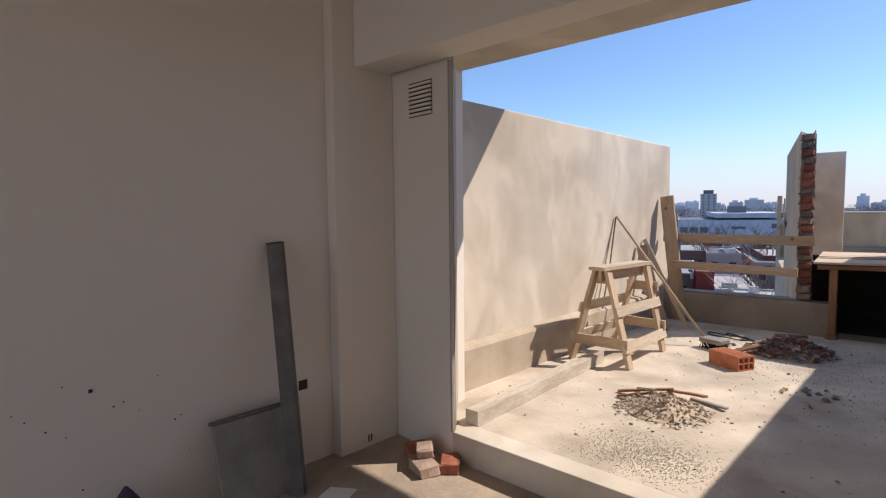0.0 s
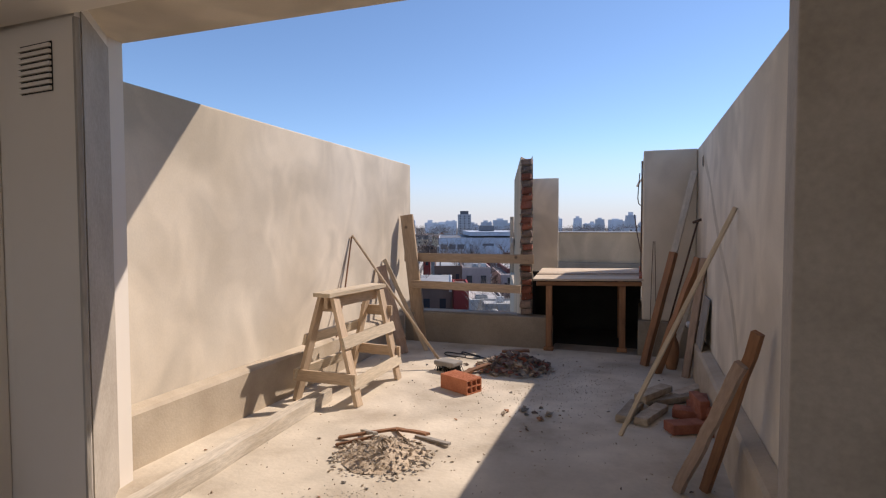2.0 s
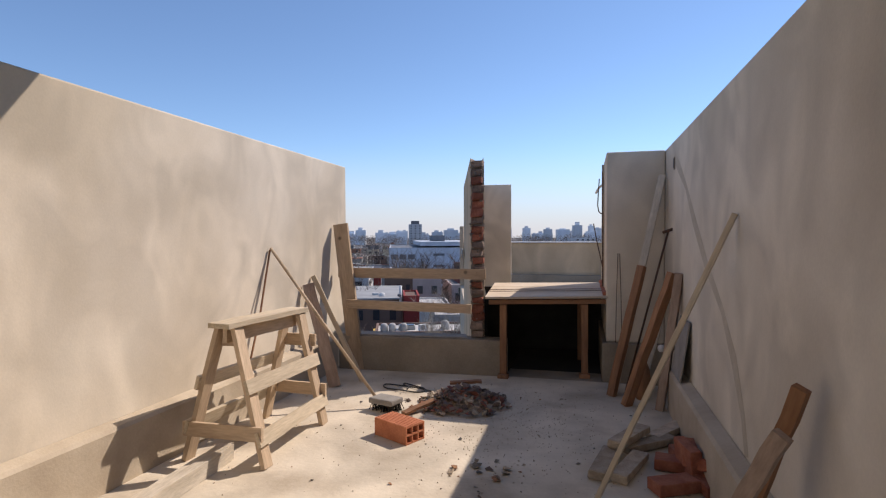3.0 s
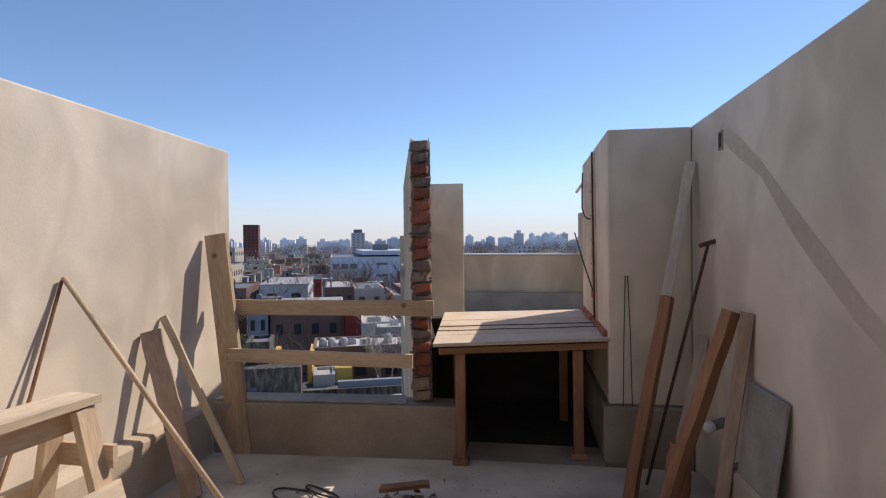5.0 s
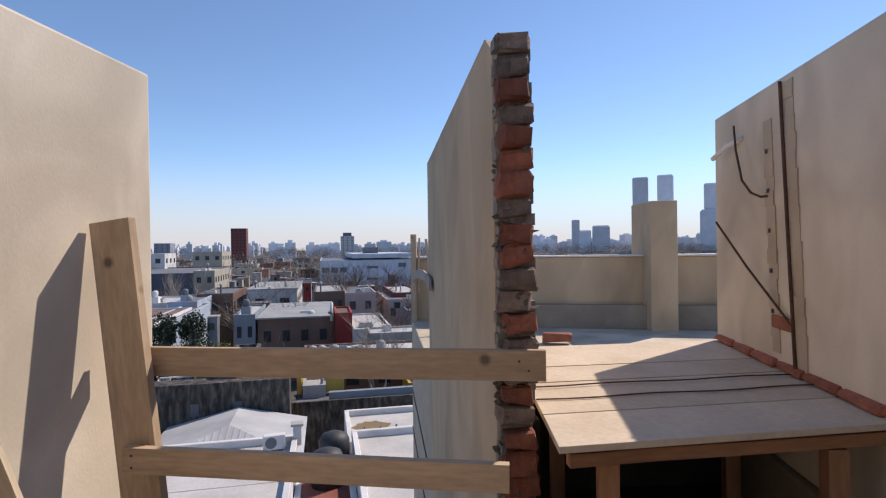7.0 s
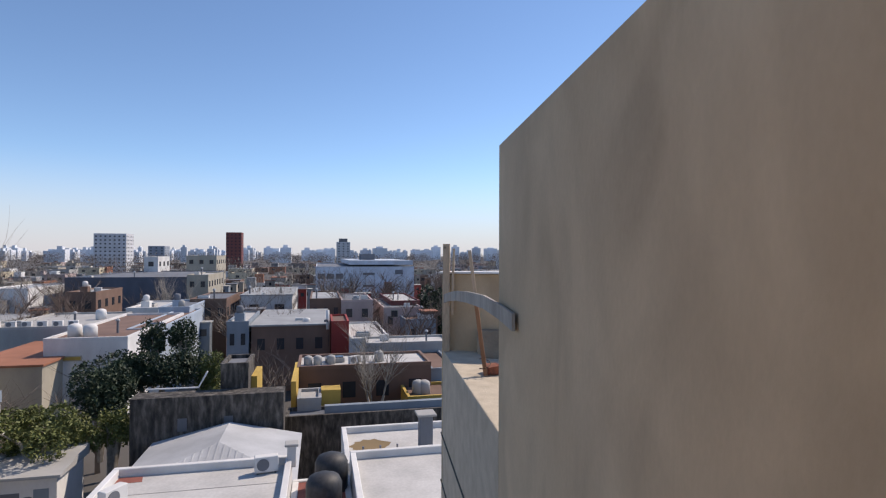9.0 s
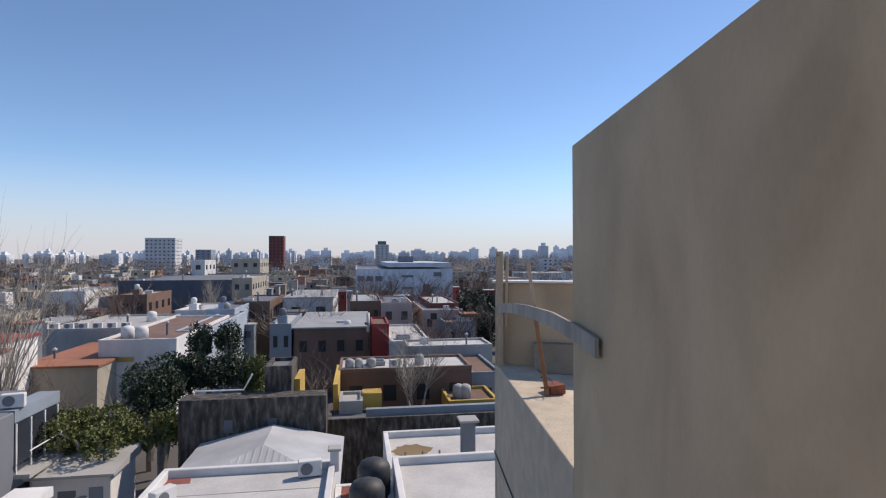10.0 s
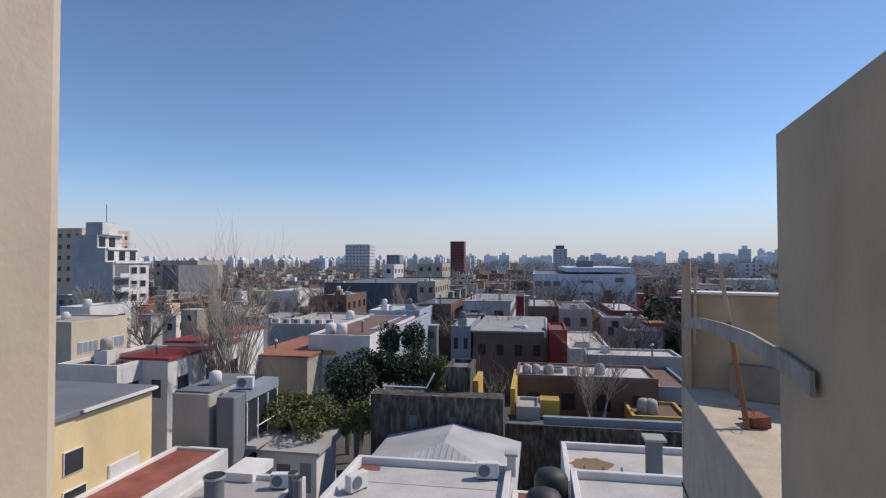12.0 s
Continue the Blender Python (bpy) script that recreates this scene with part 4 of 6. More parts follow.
M["c_ivy"] = material("creeper_wall", (0.022, 0.019, 0.017), (0.18, 0.16, 0.14), 2.2, 0.95, 0.6, 18, c2=(0.075, 0.066, 0.057), stretch=(1.7, 1.7, 0.5), depth=0.05)
M["c_ground"] = flat("city_ground", (0.10, 0.092, 0.085), 0.95, 0.35, 0.05)
M["c_glass"] = flat("window_glass", (0.03, 0.035, 0.045), 0.25, 0.3, 0.2)
# distant haze is put into this pale blue base colour
M["c_hazeblue"] = flat("haze_tinted_concrete", (0.72, 0.75, 0.79), 0.9, 0.10, 0.01, vary=0.18)
M["twig"] = flat("bare_twigs", (0.19, 0.155, 0.13), 0.95, 0.3, 0.3)
M["bark"] = flat("bark", (0.33, 0.295, 0.25), 0.95, 0.3, 3)
M["leaf_dark"] = flat("dark_leaves", (0.028, 0.048, 0.022), 0.7, 0.4, 1.5)
M["leaf_olive"] = flat("olive_leaves", (0.12, 0.135, 0.035), 0.7, 0.35, 1.5)
M["roofwhite"] = material("membrane_roof", (0.40, 0.39, 0.37), (0.55, 0.535, 0.51), 0.6, 0.8, 0.1, 9, c2=(0.48, 0.465, 0.44))
M["redmembrane"] = material("red_membrane", (0.20, 0.06, 0.045), (0.32, 0.11, 0.08), 0.9, 0.85, 0.1, 9)

setting("ground", box_bm(-3500, 3500, -600, 4200, GROUND - 1, GROUND), M["c_ground"], "hazy brown-grey city ground", "ground")


def gpart(name, bm, mat, parent, label="", smooth=False):
    return part(name, bm, M[mat], parent, label, None, smooth)


def tank_bm(r=0.55, h=1.2):
    bm = bmesh.new()
    prof = [(0.01, 0), (r, 0), (r, h * 0.75), (r * 0.85, h * 0.9), (r * 0.35, h), (0.01, h)]
    rings = [[bm.verts.new((a * math.cos(k * math.pi / 7), a * math.sin(k * math.pi / 7), z)) for k in range(14)] for a, z in prof]
    for a, b in zip(rings, rings[1:]):
        for k in range(14):
            bm.faces.new((a[k], a[(k + 1) % 14], b[(k + 1) % 14], b[k]))
    return bm


TANKS = {k: mesh_of(tank_bm(), M[k], "water_tank", True) for k in ("c_white", "c_grey", "c_slate")}
TANKS["dark"] = mesh_of(tank_bm(0.58, 1.25), M["dark"], "water_tank", True)
PANES = {}


def pane_mesh(w, h, side):
    key = (round(w, 1), round(h, 1), side)
    if key not in PANES:
        a, b = max(key[0], 0.2), max(key[1], 0.2)
        PANES[key] = mesh_of(box_bm(-a / 2, a / 2, -0.03, 0.03, 0, b) if side == "y" else box_bm(-0.03, 0.03, -a / 2, a / 2, 0, b), M["c_glass"], "window")
    return PANES[key]


def water_tank(x, y, z, mat="c_white", s=1.0, label=""):
    ob = new("water_tank", TANKS[mat])
    ob.matrix_basis = GRID @ Matrix.Translation((x, y, z)) @ Matrix.Scale(s, 4)
    return tagged(ob, label or "round rooftop water tank on a flat roof", "water tank", "water tanks")


ROOFS = []


def roof_under(x, y):
    """Height of the highest flat roof over a place in the city grid."""
    return max([z + 0.06 for a, b, w, d, z in ROOFS if a + 0.3 < x < a + w - 0.3 and b + 0.3 < y < b + d - 0.3], default=GROUND)


def house(x, y, w, d, z, mat, label, category, floors=1, cols=3, roof=None, tank=False, balcony=False, slots=False, w_hole=0, top_mat=None):
    """A flat-roofed building: x, y its near left corner in the street grid, z its roof height."""
    top = thing("house" if category in ("house", "block", "shed", "workshop") else category.replace(" ", "_"), (0, 0, 0), label, category, m=GRID @ Matrix.Translation((x, y, GROUND)))
    h = z - GROUND
    ROOFS.append((x, y, w, d, z))
    gpart("wall", box_bm(0, w, 0, d, 0, h), mat, top)
    lip = 0.25 if h < 14 else 0.6
    t = min(0.18, w * 0.12, d * 0.2)
    if w > 1.2 and d > 1.2:
        bm = bmesh.new()
        for a in ((-0.02, w + 0.02, -0.02, t), (-0.02, w + 0.02, d - t, d + 0.02), (-0.02, t, t, d - t), (w - t, w + 0.02, t, d - t)):
            add_box(bm, *a, h + 0.003, h + lip)
        gpart("parapet", bm, mat, top)
        gpart("roof", box_bm(t, w - t, t, d - t, h + 0.004, h + 0.06), roof or top_mat or ("c_slate" if mat == "c_ivy" else ("c_grey", "c_roof", "roofwhite", "c_slate", "c_brick")[int(abs(x * 7 + y * 3)) % 5]), top)
        if roof:
            gpart("roof_edge", box_bm(-0.15, w + 0.15, -0.15, d + 0.15, h + lip + 0.004, h + lip + 0.16), roof, top)
    if floors and cols:
        fh = min(3.0, (h - 1.0) / floors)
        cw = w / cols
        for f in range(floors):
            z0 = h - fh * (f + 1) + fh * 0.32
            for c in range(cols):
                if balcony and c == 0:
                    # flat dark panel that paints in the shade of a balcony recess
                    gpart("balcony_recess", box_bm(0.2, cw * 0.96, -0.012, 0.02, z0 - 0.4, z0 + 1.75), "c_slate", top)
                    gpart("balcony", box_bm(-0.5, cw * 0.98, -1.4, -0.014, z0 - 1.05, z0 - 0.42), mat, top)
                    continue
                ob = new("window", pane_mesh(min(cw * (0.6 if balcony else 0.38), 1.5), fh * 0.36, "y"))
                ob.parent = top
                ob.matrix_basis = Matrix.Translation((cw * (c + 0.5), -0.02, z0))
            n = max(1, int(d / max(cw, 2.5)))
            for c in range(n):
                ob = new("window", pane_mesh(min(1.1, d / n * 0.35), fh * 0.36, "x"))
                ob.parent = top
                ob.matrix_basis = Matrix.Translation((w + 0.02, d / n * (c + 0.5), z0))
    if slots:
        for zz in (1.6, 4.6, 7.6):
            gpart("slot_window", box_bm(w * 0.47, w * 0.59, -0.05, 0.05, h - zz - 0.3, h - zz + 0.3), "c_slate", top)
        for k in range(3):
            gpart("slot_window", box_bm(w * (0.02 + 0.09 * k), w * (0.09 + 0.09 * k), -0.05, 0.05, h - 2.8, h - 1.5), "c_slate", top)
        gpart("slot_window", box_bm(w * 0.80, w * 0.88, -0.05, 0.05, h - 1.7, h - 0.6), "c_slate", top)
        gpart("upper_wall", box_bm(w * 0.33, w * 0.995, 1.0, d, h + 0.7, h + 1.8), mat, top)
    for k in range(w_hole):
        gpart("blind_niche", box_bm(w * (0.3 + 0.3 * k), w * (0.3 + 0.3 * k) + 0.4, -0.03, 0.02, h - 1.6, h - 1.0), "c_slate", top)
    if tank:
        water_tank(x + w * 0.5, y + min(1.5, d / 2), z + 0.9, ("c_white", "c_grey", "c_slate")[int(abs(x)) % 3], 0.62)
        gpart("tank_base", box_bm(w * 0.5 - 0.45, w * 0.5 + 0.45, min(1.5, d / 2) - 0.45, min(1.5, d / 2) + 0.45, h + 0.07, h + 0.9), mat, top)
    return top




def stepped_apartments(x0, x1, y0):
    """A white block whose storeys step back: blind side wall to the street, balconies and windows on its long side."""
    top = thing("apartment_block", (0, 0, 0), "white apartment block with stepped terraces and balconies", "apartment block", m=GRID @ Matrix.Translation((x1, y0, GROUND)))
    base = -GROUND
    wide = x0 - x1
    for a, d, z0, z1 in ((0.0, 9.4, 0.0, base + 1.5), (-1.7, 8.4, base + 1.504, base + 4.1), (-3.4, 6.2, base + 4.104, base + 6.6)):
        # street side: its shade is put into the lilac-grey colour
        gpart("side_wall", box_bm(wide, a, 0.0, 0.35, z0, z1), "c_lilac", top, "blind side wall in a lilac-grey that carries its shade")
        gpart("storey", box_bm(wide, a - 0.003, 0.353, d, z0, z1), "c_white", top)
        gpart("cornice", box_bm(a + 0.004, a + 0.30, 0.4, d + 0.15, z1 - 0.25, z1 + 0.12), "c_white", top)
    # lift house alike: lilac paints the shaded sides, white the sunlit face
    gpart("lift_house", box_bm(wide + 2.1, wide + 5.6, 0.6, 4.4, base + 6.604, base + 9.0), "c_lilac", top)
    gpart("lift_house_face", box_bm(wide + 5.603, wide + 5.70, 0.6, 4.4, base + 6.7, base + 8.9), "c_white", top)
    gpart("penthouse", box_bm(wide + 5.8, -3.0, 2.0, 6.0, base + 6.604, base + 7.0), "c_white", top)
    for k in range(5):
        z = base + 1.25 - 2.62 * (k + 1)
        # flat dark panel painted in for the recess's shade
        gpart("balcony_recess", box_bm(0.002, 0.03, 0.5, 4.0, z + 0.25, z + 2.25), "c_slate", top)
        slab = gpart("balcony", box_bm(0.032, 1.25, 0.4, 4.3, z - 0.02, z + 0.18), "c_white", top)
        gpart("parapet", box_bm(1.12, 1.25, 0.4, 2.6, z + 0.183, z + 0.75), "c_white", slab)
        gpart("hand_rail", tube_bm([(1.2, 2.6, z + 0.95), (1.2, 4.3, z + 0.95)], 0.035, 6), "c_slate", slab)
        for y in (5.3, 7.7):
            win = gpart("window", box_bm(0.002, 0.06, y - 0.85, y + 0.85, z + 0.55, z + 1.95), "c_lilac", top)
            gpart("pane", box_bm(0.062, 0.08, y - 0.72, y + 0.72, z + (0.65 if (k + int(y)) % 3 else 1.2), z + 1.85), "c_glass", win)
    for a, z, ys in ((-1.7, base + 1.5, (1.4, 4.2, 7.0)), (-3.4, base + 4.1, (1.2, 3.6))):
        for y in ys:
            gpart("window", box_bm(a + 0.002, a + 0.05, y - 0.75, y + 0.75, z + 0.3, z + 2.1), "c_glass", top)
        for n in range(7):
            gpart("rail_post", tube_bm([(a + 1.6, 0.6 + 1.2 * n, z + 0.1), (a + 1.6, 0.6 + 1.2 * n, z + 1.0)], 0.03, 5), "c_slate", top)
        gpart("hand_rail", tube_bm([(a + 1.6, 0.6, z + 1.0), (a + 1.6, 7.9, z + 1.0)], 0.035, 5), "c_slate", top)
    for z in (3.6, 6.2, 8.8):
        gpart("vent_hole", box_bm(wide * 0.55 - 0.2, wide * 0.55 + 0.2, -0.03, 0.0, z - 0.2, z + 0.2), "c_slate", top)


def ribbon_house(x, y, w, d, z):
    """A low cream house with two ribbon windows on its long side and a glazed room on top."""
    top = house(x, y, w, d, z, "c_cream", "cream low building with ribbon windows", "house", 0, 0, top_mat="c_grey")
    h = z - GROUND
    for a, b in ((0.10, 0.44), (0.52, 0.94)):
        frame_ = gpart("window", box_bm(w + 0.022, w + 0.05, d * a, d * b, h - 2.9, h - 1.75), "c_white", top)
        for k in range(4):
            y0 = d * (a + (b - a) * k / 4)
            gpart("pane", box_bm(w + 0.052, w + 0.07, y0 + 0.05, y0 + d * (b - a) / 4 - 0.05, h - 2.82, h - 1.83), "c_bluegrey", frame_)


stepped_apartments(-85.7, -77.2, 88.0)
house(-130.1, 127.9, 8.2, 17.5, 10.2, "c_cream", "cream apartment block seen behind a white one", "apartment block", 5, 3)
ribbon_house(-50.0, 44.3, 6.8, 7.0, -4.4)
house(-52.6, 52.4, 3.8, 6.2, -3.7, "c_white", "white glazed rooftop room", "house", 1, 5)
house(-110.5, 144.5, 12.0, 13.0, 1.7, "c_beige", "old beige flat-roofed block", "block", 0, 0)
house(-141.0, 180.8, 12.9, 18.8, 1.7, "c_beige", "old beige block with a parapet", "block", 2, 4)
house(-103.0, 135.4, 4.9, 18.8, 0.4, "c_slate", "dark grey block beside an old beige one", "block", 0, 0)
house(-41.9, 102.3, 19.0, 37.5, -2.9, "c_darkblue", "long dark blue warehouse", "warehouse", 0, 0)
house(-22.7, 101.5, 3.5, 15.0, -2.5, "c_beige", "pale three-storey building with window bands", "block", 3, 2)
house(-35.5, 158.2, 7.7, 15.0, 0.7, "c_beige", "beige apartment house behind a dark blue warehouse", "block", 3, 3)
house(-39.8, 136.9, 3.0, 10.0, 0.5, "c_white", "white gabled tower house", "house", 2, 1)
house(-1.1, 136.9, 24.6, 50.0, -1.9, "c_pale", "large pale blue-grey factory hall", "factory", 0, 0, slots=True)
house(11.2, 150.0, 3.5, 12.5, 1.3, "c_slate", "rooftop machine room of a factory hall", "machine room", 0, 0)
house(-146.7, 400.6, 19.6, 15.0, 14.2, "c_tower", "white slab tower with window rows", "tower", 10, 7)
house(-63.3, 395.0, 10.1, 10.0, 15.7, "c_redtower", "dark red residential tower", "tower", 12, 4)
house(17.8, 612.4, 14.6, 18.0, 14.6, "c_tower", "pale office tower with a dark top", "tower", 9, 3)
house(20.4, 615.9, 9.2, 10.0, 18.5, "c_slate", "stepped crown of an office tower", "tower", 0, 0)
# c_far holds the blue of the haze in the tower's paint
house(-178.3, 628.6, 16.1, 20.0, 9.0, "c_far", "hazy residential tower in the dense city", "tower", 5, 3)
house(132.2, 379.7, 15.4, 18.8, -0.3, "c_tower", "white apartment block with balconies", "apartment block", 4, 4)
house(69.6, 217.9, 21.6, 25.0, -5.7, "c_white", "long white low roof", "warehouse", 0, 0)
house(-20.1, 45.5, 5.7, 17.5, -5.2, "c_white", "white shed with a low curved roof", "shed", 0, 0)
house(-16.2, 51.0, 2.6, 17.5, -5.3, "c_ltblue", "pale blue shed with a metal roof", "shed", 0, 0)
house(-8.7, 54.6, 2.0, 10.0, -5.3, "c_bluegrey", "blue-grey house with a water tank", "house", 1, 2, tank=True)
house(-6.5, 54.9, 7.3, 15.0, -5.9, "c_brick", "dark brick workshop with a pale metal roof", "workshop", 1, 4, roof="c_roof")
house(1.1, 53.8, 1.7, 6.2, -5.4, "c_red", "small red rooftop block", "block", 0, 0)
house(2.8, 50.9, 3.7, 12.5, -6.7, "c_white", "white low roof beside a red block", "house", 0, 0)
house(-10.6, 78.1, 6.8, 17.5, -4.6, "c_white", "white-gabled house with a grey roof", "house", 1, 2, roof="c_roof")
house(8.3, 71.7, 5.2, 15.0, -5.9, "c_pink", "pale pink house with one window", "house", 1, 3)
house(10.5, 67.1, 3.9, 10.0, -7.0, "c_bluegrey", "blue-grey house with a shed roof", "house", 1, 2)
house(9.8, 76.2, 4.2, 15.0, -5.4, "c_redtower", "dark red house in the dense city", "house", 1, 3)
house(2.7, 71.5, 4.1, 12.5, -4.8, "c_pink", "weathered pink-brown house in the dense city", "house", 1, 2)
house(-1.3, 71.9, 4.0, 15.0, -4.6, "c_brick", "brick house with a flat roof", "house", 1, 3)
house(-17.6, 65.6, 3.2, 10.0, -4.8, "c_ltblue", "pale blue house with tanks on the roof", "house", 1, 2, tank=True)
house(-21.8, 68.5, 3.4, 10.0, -5.1, "c_white", "white house with a roof terrace", "house", 1, 2, tank=True)
house(-33.2, 81.1, 3.7, 10.0, -4.0, "c_brick", "small brick gabled house", "house", 1, 2, tank=True)
house(-16.2, 74.0, 4.4, 12.5, -4.6, "c_brick", "brown brick house in the dense city", "house", 1, 3)
house(-50.5, 95.8, 6.2, 15.0, -4.3, "c_white", "white vaulted shed in the dense city", "shed", 0, 0)
house(-28.6, 54.8, 7.8, 12.5, -5.4, "c_grey", "long grey roof with many air conditioners", "roof block", 0, 0)
house(-24.2, 42.4, 5.4, 11.2, -6.7, "c_beige", "low house with a terracotta roof", "house", 0, 0, roof="c_terra")
house(-25.5, 30.0, 3.1, 8.8, -4.8, "c_white", "small white house under a red roof", "house", 1, 2, roof="c_red")
house(-25.6, 34.3, 2.5, 8.8, -4.4, "c_white", "small white house with a red roof edge", "house", 0, 0, roof="c_red")
house(-28.3, 28.0, 4.1, 7.5, -4.8, "c_white", "white flat-roofed outbuilding with a tank", "house", 1, 3, tank=True)
house(-1.5, 38.2, 9.4, 4.6, -6.6, "c_brick", "long brown brick house with a pale roof", "house", 1, 4, top_mat="roofwhite")
house(8.1, 39.1, 2.2, 10.0, -7.3, "c_bluegrey", "grey-blue low house in the dense city", "house", 1, 1)
house(4.0, 46.6, 7.5, 3.8, -6.5, "c_grey", "long grey party wall", "wall block", 0, 0)
house(-4.8, 28.3, 1.3, 2.5, -4.3, "c_ivy", "raised dark chimney block on an overgrown wall", "chimney block", 0, 0)
house(-8.5, 27.0, 6.8, 1.2, -5.3, "c_ivy", "dark weathered wall covered by bare creepers", "wall block", 0, 0, w_hole=2)
house(-1.7, 34.0, 0.3, 6.2, -6.4, "c_yellow", "yellow-painted rooftop wall in the dense city", "wall block", 0, 0)
house(0.1, 34.3, 1.2, 1.2, -7.1, "c_yellow", "yellow-painted back wall in the dense city", "wall block", 0, 0)
house(-3.5, 29.5, 0.3, 2.6, -5.0, "c_yellow", "narrow yellow wall by a chimney block", "wall block", 0, 0)
house(-1.3, 33.2, 1.4, 2.5, -7.5, "c_roof", "grey sloping roof between yellow walls", "roof block", 0, 0)
house(5.7, 34.9, 3.3, 3.8, -8.2, "c_yellow", "yellow-edged low roof in the dense city", "roof block", 0, 0)
house(0.3, 32.1, 8.0, 0.4, -7.5, "c_bluegrey", "grey sheet-metal fence over a dark wall", "fence", 0, 0)
house(-1.9, 31.6, 10.1, 1.9, -8.1, "c_ivy", "dark mossy party wall", "wall block", 0, 0)

flue = thing("roof_flue", (0, 0, 0), "tall pale flue pipe with a bent dark cowl", "flue", m=GRID @ Matrix.Translation((0.75, 54.3, -6.0)))
gpart("pipe", tube_bm([(0, 0, 0), (0, 0, 1.9)], 0.16, 12), "c_white", flue, "", True)
gpart("elbow", tube_bm([(0, 0, 0.75), (-0.1, -0.25, 0.95), (-0.3, -0.35, 0.85)], 0.13, 10), "c_slate", flue, "dark bent outlet", True)
for x, y, z, w, h in ((-19.2, 45.5, -6.7, 1.7, 0.4), (9.2, 71.7, -7.0, 1.0, 1.0)):
    hatch = thing("wall_hatch", (0, 0, 0), "small framed hatch in a house wall", "hatch", "hatches", m=GRID @ Matrix.Translation((x, y, z)))
    gpart("frame", box_bm(0, w, -0.05, -0.004, 0, h), "c_beige", hatch)
    gpart("pane", box_bm(0.08, w - 0.08, -0.07, -0.052, 0.08, h - 0.08), "c_yellow" if h < 0.5 else "c_glass", hatch)

# near roofs
K = 1.35


def roof_block(x0, x1, y0, y1, z, label, mat="roofwhite", wall="c_white", lip=0.28, t=0.22, category="flat roof"):
    top = thing("flat_roof", (0, 0, 0), label, category, m=GRID @ Matrix.Translation((x0, y0, GROUND)))
    w, d, h = x1 - x0, y1 - y0, z - GROUND
    gpart("wall", box_bm(0, w, 0, d, 0, h - 0.05), wall, top)
    gpart("membrane", box_bm(t, w - t, t, d - t, h - 0.049, h), mat, top)
    for a in ((0, w, 0, t), (0, w, d - t, d), (0, t, t + 0.002, d - t - 0.002), (w - t, w, t + 0.002, d - t - 0.002)):
        gpart("parapet", box_bm(*a, h - 0.046, h + lip, bevel=0.02), wall, top)
    return top


ZR = 1.5 - 5.8 * K
a = roof_block(-5.15 * K, -0.72 * K, 5.5, 15.2 * K, ZR, "white membrane roof with a low parapet")
for k in range(7):
    gpart("membrane_seam", box_bm(0.3, 5.6, 1.2 + 2.0 * k, 1.24 + 2.0 * k, ZR - GROUND + 0.002, ZR - GROUND + 0.010), "c_grey", a)
gpart("red_patch", prism_bm([(0.25, 14.2), (1.1, 14.25), (1.0, 14.7), (0.25, 14.75)], ZR - GROUND + 0.002, ZR - GROUND + 0.012), "redmembrane", a, "faded red paint patch")
roof_block(0.85 * K, 4.6 * K, 5.5, 15.35 * K, ZR - 0.1, "white membrane roof beside water tanks")
c = roof_block(0.75 * K, 5.2 * K, 15.6 * K, 19.0 * K, ZR - 0.7, "pale roof with a brown rain stain")
bm = bmesh.new()
bmesh.ops.create_circle(bm, cap_ends=True, segments=24, radius=0.75)
r = random.Random(8)
for v in bm.verts:
    v.co *= r.uniform(0.85, 1.12)
    v.co.x = v.co.x * 1.2 + 1.2
    v.co.y += 2.6
    v.co.z = ZR - 0.7 - GROUND + 0.006
gpart("rain_stain", bm, "c_stain", c, "brown stain of standing rain")
ch = thing("chimney", (0, 0, 0), "square grey chimney with a flat cap on a pale roof", "chimney", m=GRID @ Matrix.Translation((3.35 * K, 16.9 * K, ZR - 0.7)))
gpart("shaft", box_bm(-0.28, 0.28, -0.28, 0.28, 0.0, 1.45, bevel=0.02), "c_slate", ch)
gpart("cap", box_bm(-0.42, 0.42, -0.42, 0.42, 1.46, 1.56, bevel=0.02), "c_grey", ch)
roof_block(-0.70 * K, 0.83 * K, 5.5, 15.0 * K, ZR - 0.6, "narrow red lane between two white roofs", "redmembrane", lip=0.05)
water_tank(0.32 * K, 15.2 * K - 1.2, ZR - 0.6, "dark", 1.0, "black plastic water tank between white roofs")
water_tank(0.12 * K, 14.2 * K - 1.6, ZR - 0.6, "dark", 1.0, "black plastic water tank between white roofs")


def ac_unit(x, y, z, turn_deg=0.0):
    ob = thing("air_conditioner", (0, 0, 0), "white outdoor air-conditioning unit on a flat roof", "air conditioner", "air conditioners", m=GRID @ Matrix.Translation((x, y, z)) @ pose(0, 0, 0, 0, 0, turn_deg))
    gpart("casing", box_bm(-0.4, 0.4, -0.16, 0.16, 0.05, 0.6, bevel=0.02), "c_white", ob)
    bm = bmesh.new()
    bmesh.ops.create_cone(bm, cap_ends=True, segments=20, radius1=0.21, radius2=0.21, depth=0.02)
    part("fan_grille", bm, M["c_slate"], ob, "", Matrix.Translation((-0.12, -0.172, 0.33)) @ pose(0, 0, 0, 90, 0, 0))
    for k in (-0.3, 0.3):
        gpart("foot", box_bm(k - 0.03, k + 0.03, -0.16, 0.16, 0, 0.049), "c_slate", ob)


ac_unit(-1.35 * K, 14.6 * K, ZR, 8)
ac_unit(-4.55 * K, 13.3 * K, ZR, 60)
ac_unit(-4.6 * K, 11.6 * K, ZR, 70)
